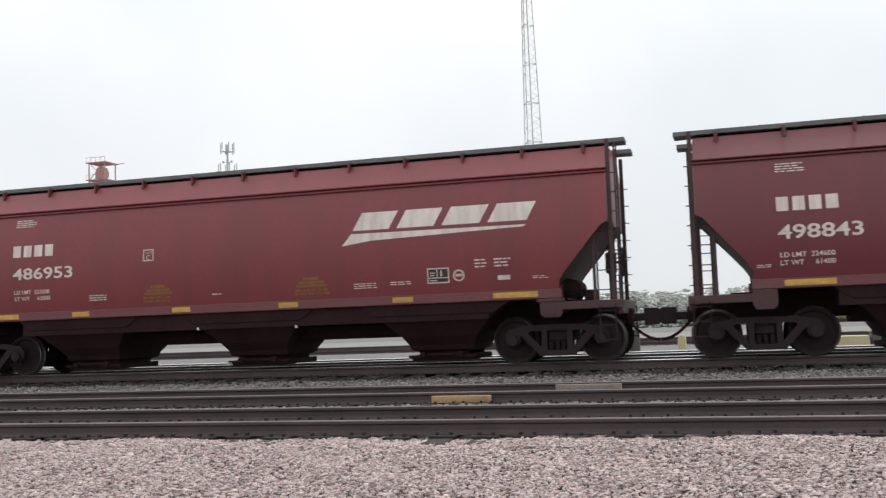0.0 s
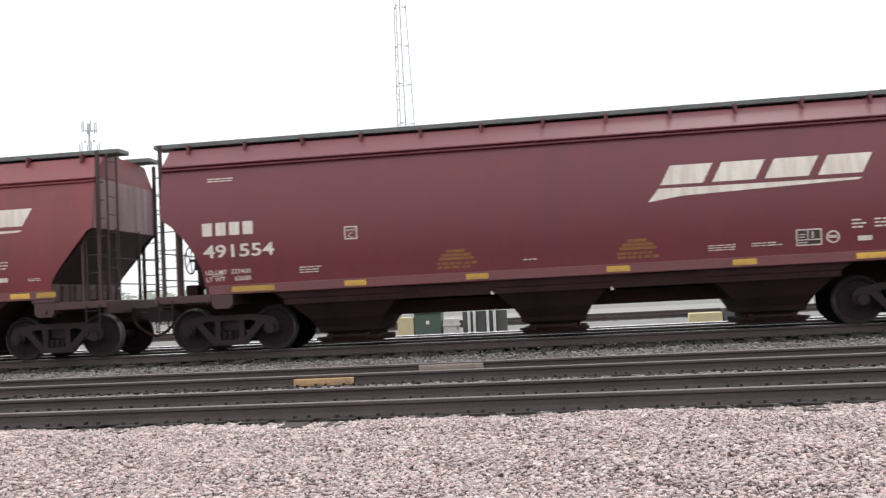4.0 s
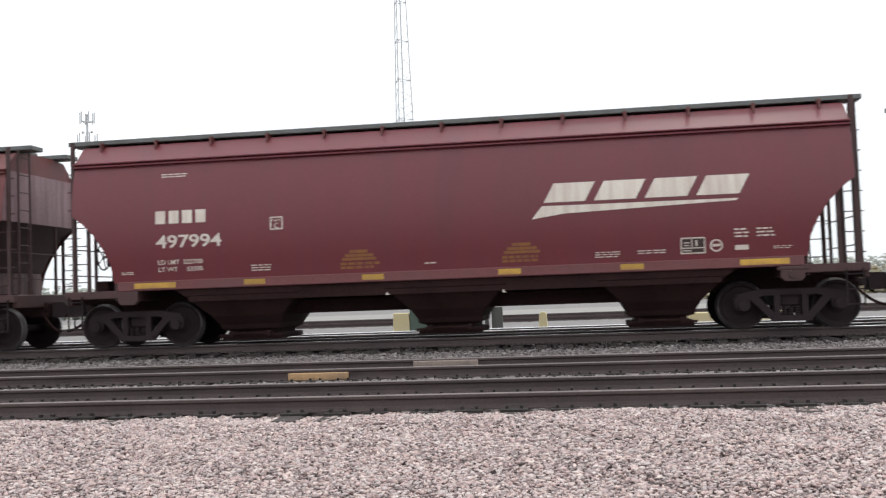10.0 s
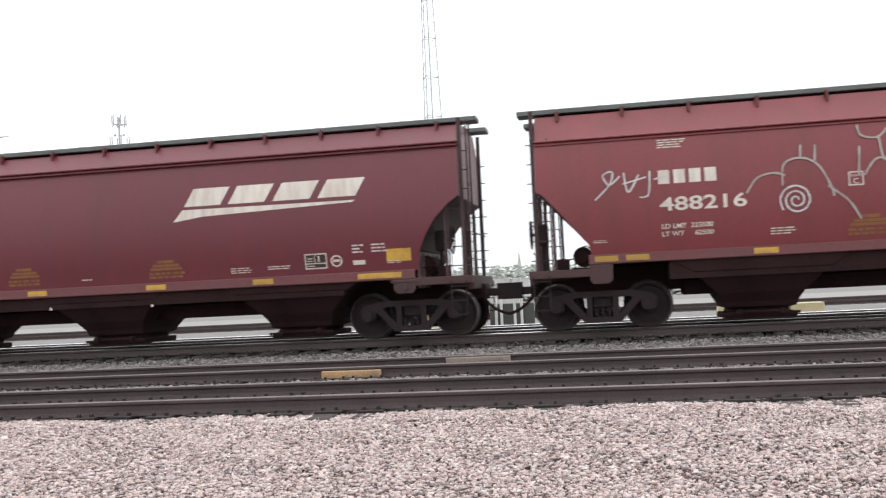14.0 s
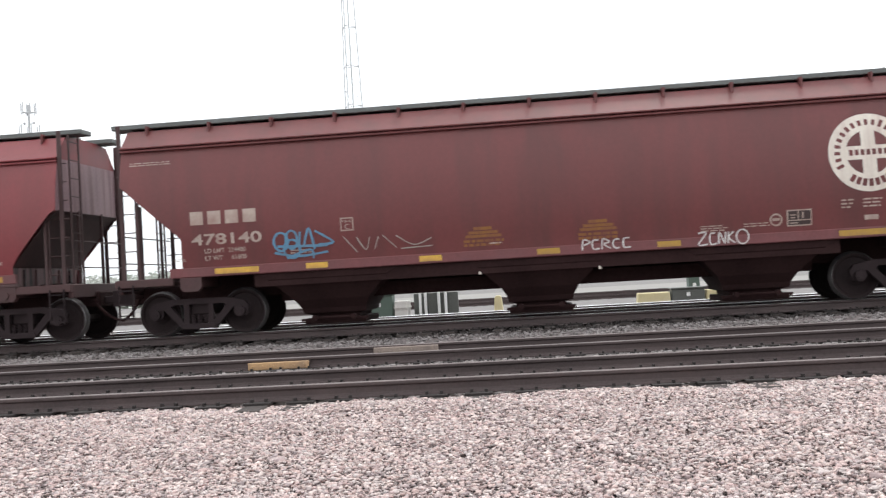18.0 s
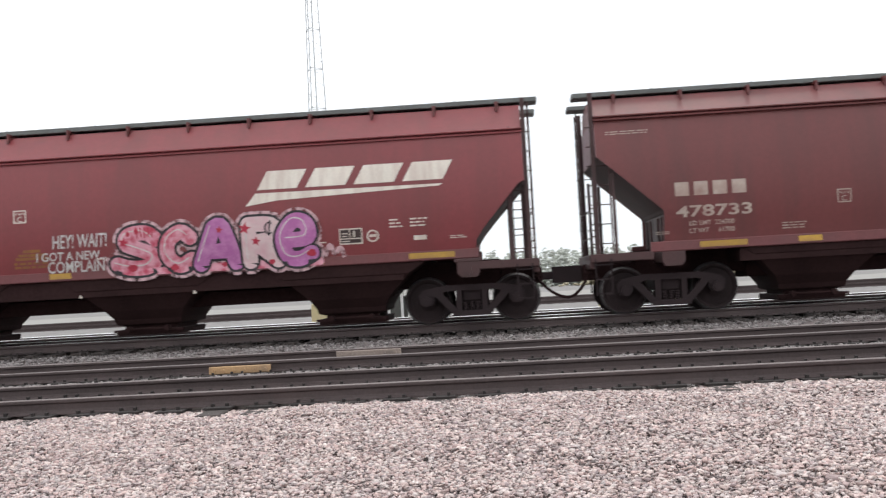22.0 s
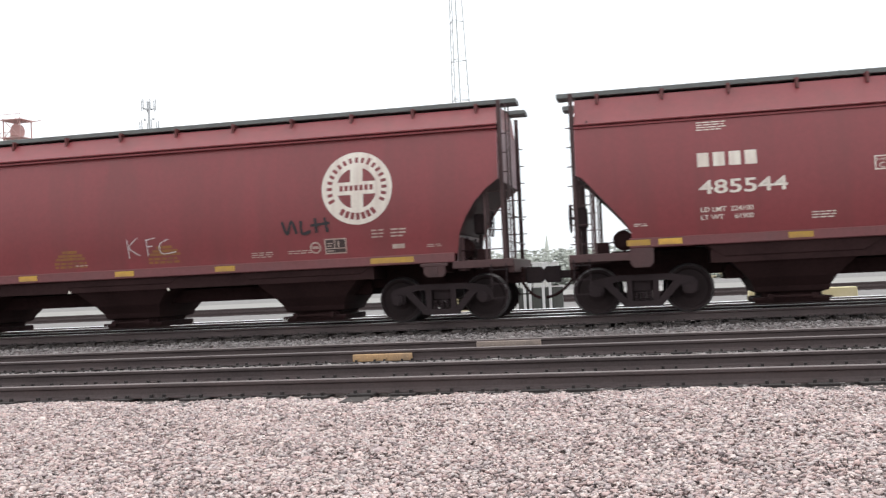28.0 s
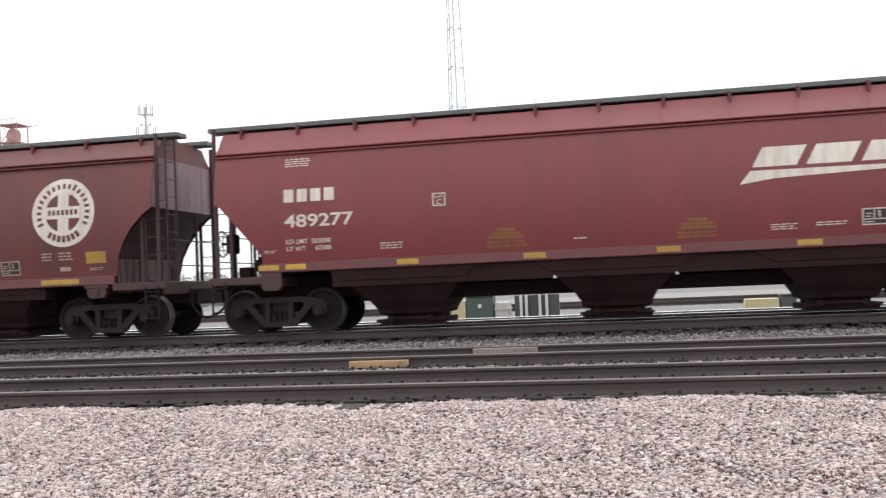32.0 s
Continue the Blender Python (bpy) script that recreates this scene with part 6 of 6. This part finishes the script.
GREENBOX = material("green_utility_paint", (0.085, 0.12, 0.098), 0.55, vary=0.1, scale=4, bump=0.02)
GREYBOX = material("dark_grey_green_paint", (0.1, 0.105, 0.095), 0.6, vary=0.15, scale=4, bump=0.02)
WHITEBOX = material("white_enclosure_paint", (0.75, 0.75, 0.74), 0.5, vary=0.08, scale=4, dirt=(0.5, 0.48, 0.45), dirt_amount=0.4, bump=0.02)
CONCRETE = material("pale_concrete", (0.55, 0.53, 0.5), 0.9, vary=0.15, scale=4, bump=0.2)
APRON = material("cream_concrete_road", (0.24, 0.23, 0.214), 0.9, vary=0.1, scale=1.2, bump=0.05)
YB = -0.28    # the yard's ground

# a road behind the yard, and two old tracks in it
bm = bmesh.new()
extrude_x(bm, [(60.0, YB - 0.1), (60.0, YB - 0.02), (92.0, YB - 0.12), (92.0, YB - 0.3)], -160, 160)
tagged(part("service_road", bm, APRON), "pale concrete service road behind the tracks", "road", kind="structure")
for yc in (49.2, 58.4):
    for s in (-1, 1):
        bm = bmesh.new()
        extrude_x(bm, [(-0.07, 0), (0.07, 0), (0.07, 0.02), (0.012, 0.04), (0.012, 0.12), (0.036, 0.13), (0.036, 0.175), (-0.036, 0.175), (-0.036, 0.13), (-0.012, 0.12), (-0.012, 0.04), (-0.07, 0.02)], -220, 220)
        tagged(part("rail", bm, RAIL, at=(0, yc + s * GAUGE, YB + 0.01 - (yc - 45.0) * 0.0043)), "dark rail of a disused yard track", "rail", "rails", kind="structure")
bm = bmesh.new()
for yc, low in ((49.2, 0.018), (58.4, 0.058)):
    for k in range(200):
        box(bm, 0.55 * k - 60.11, 0.55 * k - 59.89, yc - 1.3, yc + 1.3, YB - 0.15 - low, YB + 0.01 - low)
tagged(part("yard_ties", bm, TIE), "ties of a disused yard track", "railway ties", kind="stuff")


def bumper_block(x0, x1, hgt, mat, label, cat, y=33.0, deep=0.6):
    bm = bmesh.new()
    w = (x1 - x0) / 2
    prism(bm, [(-w, 0), (w, 0), (w, hgt * 0.55), (w * 0.97, hgt), (-w * 0.97, hgt), (-w, hgt * 0.55)], -deep / 2, deep / 2)
    bmesh.ops.bevel(bm, geom=bm.edges[:], offset=0.02, segments=1, affect='EDGES')
    return tagged(part("concrete_block" if mat is YELLOWCON else "utility_cabinet", bm, mat, at=((x0 + x1) / 2, y, YB)), label, cat, "yard blocks" if mat is YELLOWCON else "")


bumper_block(3.1, 4.15, 0.55, YELLOWCON, "yellow painted concrete block standing in the yard", "concrete block")
bumper_block(5.3, 6.36, 0.55, YELLOWCON, "yellow painted concrete block beside a dark cabinet", "concrete block")
bumper_block(-6.5, -5.94, 0.85, YELLOWCON, "yellow painted concrete block beside a green cabinet", "concrete block")


def cabinet(x0, x1, hgt, mat, label, y=33.0):
    w = (x1 - x0) / 2
    ob = tagged(new("utility_cabinet"), label, "utility cabinet")
    ob.location = ((x0 + x1) / 2, y, YB)
    bm = bmesh.new()
    box(bm, -w, w, -0.3, 0.3, 0.06, hgt, 0.02)
    body = part("body", bm, mat, ob)
    bm = bmesh.new()
    box(bm, -w - 0.03, w + 0.03, -0.34, 0.34, hgt, hgt + 0.05, 0.015)
    part("lid", bm, mat, ob)
    bm = bmesh.new()
    box(bm, -w - 0.05, w + 0.05, -0.36, 0.36, -0.02, 0.06, 0.01)
    part("plinth", bm, CONCRETE, ob)
    bm = bmesh.new()
    box(bm, -0.06, 0.06, -0.31, -0.3, hgt * 0.62, hgt * 0.62 + 0.12)
    part("notice_plate", bm, WHITEBOX, body)
    return ob


cabinet(-5.92, -5.0, 0.95, GREENBOX, "green metal utility cabinet on a concrete plinth")
cabinet(4.2, 5.25, 0.62, GREYBOX, "dark grey-green metal cabinet between yellow blocks")
cabinet(5.2, 5.58, 1.0, GREENBOX, "small green metal cabinet behind yellow blocks", y=36.0)

bm = bmesh.new()
box(bm, -0.22, 0.22, -0.4, 0.4, 0, 0.75, 0.02)
box(bm, -0.25, 0.25, -0.43, 0.43, 0.5, 0.55)
tagged(part("concrete_pier", bm, CONCRETE, at=(-4.7, 33.0, YB)), "pale concrete pier beside the signal rack", "concrete pier")

rack = tagged(new("signal_rack"), "dark signal rack with white posts and white boxes", "signal equipment")
rack.location = (-3.57, 33.0, YB)
bm = bmesh.new()
box(bm, -0.75, 0.75, 0.05, 0.16, 0.08, 0.95, 0.01)
for xx in (-0.6, -0.25, 0.1, 0.45):
    box(bm, xx - 0.02, xx + 0.02, 0.02, 0.05, 0.1, 0.93)
part("backboard", bm, GREYBOX, rack)
bm = bmesh.new()
rod(bm, (0, 0, 0), (0, 0, 1.15), 0.05, 10)
rod(bm, (0, 0, 0), (0, 0, 0.04), 0.09, 10)
p0 = part("post", bm, WHITEBOX, rack, "white steel post", at=(-0.52, -0.06, 0))
for xx in (-0.34, 0.11, 0.34):
    share(p0, (xx, -0.06, 0), rack)
bm = bmesh.new()
box(bm, -0.13, 0.13, -0.16, 0.14, 1.15, 1.76, 0.02)
box(bm, -0.145, 0.145, -0.18, 0.16, 1.76, 1.79, 0.01)
b0 = part("relay_box", bm, WHITEBOX, rack, "white relay box", at=(-0.1, 0, 0))
for xx in (0.21, 0.52):
    share(b0, (xx, 0, 0), rack)

bm = bmesh.new()
prism(bm, [(-0.17, 0), (0.17, 0), (0.12, 0.66), (0.08, 0.74), (-0.08, 0.74), (-0.12, 0.66)], -0.15, 0.15)
bmesh.ops.bevel(bm, geom=bm.edges[:], offset=0.02, segments=1, affect='EDGES')
tagged(part("marker_bollard", bm, YELLOWCON, at=(-1.47, 33.0, YB)), "faded yellow concrete marker bollard", "bollard")


# far woods: clumps of leaves on short trunks, joined for the distance
def far_woods(name, label, mat, x0, x1, y0, y1, z0, top, count, seed):
    rng = np.random.default_rng(seed)
    vs, fs, base = [], [], 0
    for k in range(count):
        x, y = rng.uniform(x0, x1), rng.uniform(y0, y1)
        hgt = top * rng.uniform(0.74, 1.0)
        for j in range(36):
            rv, rf = ROCK[rng.integers(len(ROCK))]
            u = rng.uniform(0.0, 1.0) ** 0.8
            r = (0.5 + 0.9 * (1 - abs(u - 0.35))) * rng.uniform(0.5, 1.0)
            spread = 2.6 * (1.05 - u) + 0.4
            o = np.array([x + rng.normal(0, spread), y + rng.normal(0, spread), z0 + hgt * u])
            vs.append(rv * r + o)
            fs.append(rf + base)
            base += len(rv)
    v, f = np.concatenate(vs), np.concatenate(fs)
    me = bpy.data.meshes.new(name)
    me.vertices.add(len(v))
    me.vertices.foreach_set("co", v.ravel())
    me.loops.add(len(f) * 3)
    me.loops.foreach_set("vertex_index", f.ravel().astype(np.int32))
    me.polygons.add(len(f))
    me.polygons.foreach_set("loop_start", np.arange(0, len(f) * 3, 3, dtype=np.int32))
    me.update()
    me.materials.append(mat)
    return tagged(new(name, me), label, "trees", kind="stuff")


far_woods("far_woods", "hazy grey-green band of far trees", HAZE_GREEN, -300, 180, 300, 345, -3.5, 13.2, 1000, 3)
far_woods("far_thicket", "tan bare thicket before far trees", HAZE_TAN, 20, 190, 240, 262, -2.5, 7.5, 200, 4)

# a far grey building front before the woods
bm = bmesh.new()
box(bm, -36, -15, -4, 4, 0, 5.5, 0.1)
prism(bm, [(-36.5, 5.5), (-14.5, 5.5), (-16, 6.6), (-35, 6.6)], -4.5, 4.5)
tagged(part("far_shed", bm, CONCRETE, at=(-8, 230, -2.5)), "low pale shed far behind the yard", "shed")
bm = bmesh.new()
box(bm, -0.6, 0.6, -0.6, 0.6, 0, 14, 0.1)
bmesh.ops.create_cone(bm, cap_ends=True, segments=4, radius1=0.8, radius2=0.05, depth=4.3, matrix=Matrix.Translation((0, 0, 16.1)) @ Matrix.Rotation(radians(45), 4, 'Z'))
# the steeple takes the woods' haze-paled colour
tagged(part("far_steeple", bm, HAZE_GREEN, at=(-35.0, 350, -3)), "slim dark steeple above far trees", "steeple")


def lattice_tower():
    """A tall three-legged lattice mast."""
    ob = tagged(new("radio_tower"), "tall pale grey three-legged steel lattice radio tower", "radio tower")
    ob.location = (-27.5, 150, -2)
    H, base, slope = 82.0, 4.27, 0.05

    def corner(k, z):
        r = max(0.35, (base - slope * z)) / 1.732
        a = radians(20 + 120 * k)
        return Vector((r * math.cos(a), r * math.sin(a), z))
    for k in range(3):
        bm = bmesh.new()
        rod(bm, corner(k, 0), corner(k, H), 0.07, 6)
        part("leg", bm, TOWER, ob)
    step = 6.17
    z = 0.0
    while z < H - step:
        bm = bmesh.new()
        n = 5
        for k in range(3):
            for i in range(n):
                za, zb = z + step * i / n, z + step * (i + 1) / n
                a, b = (k, (k + 1) % 3) if i % 2 else ((k + 1) % 3, k)
                rod(bm, corner(a, za), corner(b, zb), 0.028, 4)
            rod(bm, corner(k, z), corner((k + 1) % 3, z), 0.045, 4)
            bmesh.ops.create_icosphere(bm, subdivisions=1, radius=0.16, matrix=Matrix.Translation(corner(k, z)))
        part("brace_section", bm, TOWER, ob)["kind"] = "stuff"
        z += step
    bm = bmesh.new()
    p = corner(0, 0)
    rod(bm, (0.3, 0, 0), (0.1, 0, H), 0.09, 6)
    part("cable_run", bm, TOWER, ob)
    return ob


lattice_tower()


def antenna_mast():
    ob = tagged(new("antenna_mast"), "slim pale mast with panel antennas on two rings", "antenna mast")
    ob.location = (-80.0, 150, -2)
    bm = bmesh.new()
    rod(bm, (0, 0, 0), (0, 0, 33.2), 0.17, 8)
    part("pole", bm, TOWER, ob)
    for z, r in ((32.0, 1.1), (28.6, 1.5)):
        bm = bmesh.new()
        for k in range(3):
            a, b = radians(120 * k + 10), radians(120 * k + 130)
            rod(bm, (r * math.cos(a), r * math.sin(a), z), (r * math.cos(b), r * math.sin(b), z), 0.06, 5)
            rod(bm, (0, 0, z), (r * math.cos(a), r * math.sin(a), z), 0.05, 5)
        ring = part("antenna_ring", bm, TOWER, ob)
        bm = bmesh.new()
        box(bm, -0.075, 0.075, -0.05, 0.05, -0.3, 1.5, 0.015)
        first = None
        for k in range(6):
            a = radians(60 * k + 10)
            m = (r * math.cos(a), r * math.sin(a), z)
            if first is None:
                first = part("panel_antenna", bm, TOWER, ring, at=m)
            else:
                share(first, m, ring)
    bm = bmesh.new()
    for s in (-1, 1):
        rod(bm, (0, 0, 30.3), (s * 0.7, 0, 30.3), 0.05, 5)
        bmesh.ops.create_icosphere(bm, subdivisions=1, radius=0.22, matrix=Matrix.Translation((s * 0.75, 0, 30.4)))
    part("dish_arm", bm, TOWER, ob)
    return ob


grow([antenna_mast()], 1.053)


def works_tower():
    """The red steel head of an elevator leg with its platform."""
    ob = tagged(new("elevator_tower"), "faded red steel elevator head with platform and rails", "elevator tower")
    ob.location = (-104.6, 150, -2)
    bm = bmesh.new()
    for sx in (-1.5, 1.5):
        for sy in (-1.5, 1.5):
            rod(bm, (sx, sy, 0), (sx, sy, 32.2), 0.11, 5)
    for z in range(2, 32, 3):
        for sx in (-1.5, 1.5):
            rod(bm, (sx, -1.5, z), (sx, 1.5, z + 3 if z < 28 else z), 0.06, 4)
            rod(bm, (-sx, -1.5, z), (sx, -1.5, min(z + 3, 32)), 0.06, 4)
        rod(bm, (-1.5, -1.5, z), (1.5, -1.5, z), 0.06, 4)
    part("frame", bm, REDSTEEL, ob)
    bm = bmesh.new()
    prism(bm, [(-0.9, 29.5), (0.8, 29.5), (0.95, 30.4), (0.6, 31.2), (0.0, 31.5), (-0.6, 31.2), (-1.0, 30.4)], -0.6, 0.6)
    part("head_housing", bm, REDSTEEL, ob, "rusty rounded head housing")
    for z in (29.0, 31.9):
        bm = bmesh.new()
        box(bm, -1.9, 1.9, -1.9, 1.9, z, z + 0.12)
        for a in range(-2, 3):
            rod(bm, (a * 0.9, -1.85, z), (a * 0.9, -1.85, z + 0.9), 0.04, 4)
        rod(bm, (-1.9, -1.85, z + 0.9), (1.9, -1.85, z + 0.9), 0.04, 4)
        part("platform", bm, REDSTEEL, ob)
    bm = bmesh.new()
    rod(bm, (1.5, 0, 31.6), (4.3, 0, 31.7), 0.07, 5)
    part("jib", bm, REDSTEEL, ob)
    bm = bmesh.new()
    rod(bm, (-1.0, 0, 29.5), (-4.2, 0, 26.3), 0.35, 8)
    box(bm, -4.6, -2.0, -1.0, 1.0, 27.0, 27.15)
    for a in range(5):
        rod(bm, (-4.6 + a * 0.65, -1.0, 27.1), (-4.6 + a * 0.65, -1.0, 28.1), 0.04, 4)
    rod(bm, (-4.6, -1.0, 28.1), (-2.0, -1.0, 28.1), 0.04, 4)
    rod(bm, (-4.4, 0, 0), (-4.4, 0, 27.0), 0.15, 5)
    part("spout", bm, CONCRETE, ob)
    return ob


grow([works_tower()], 1.053)
motions()
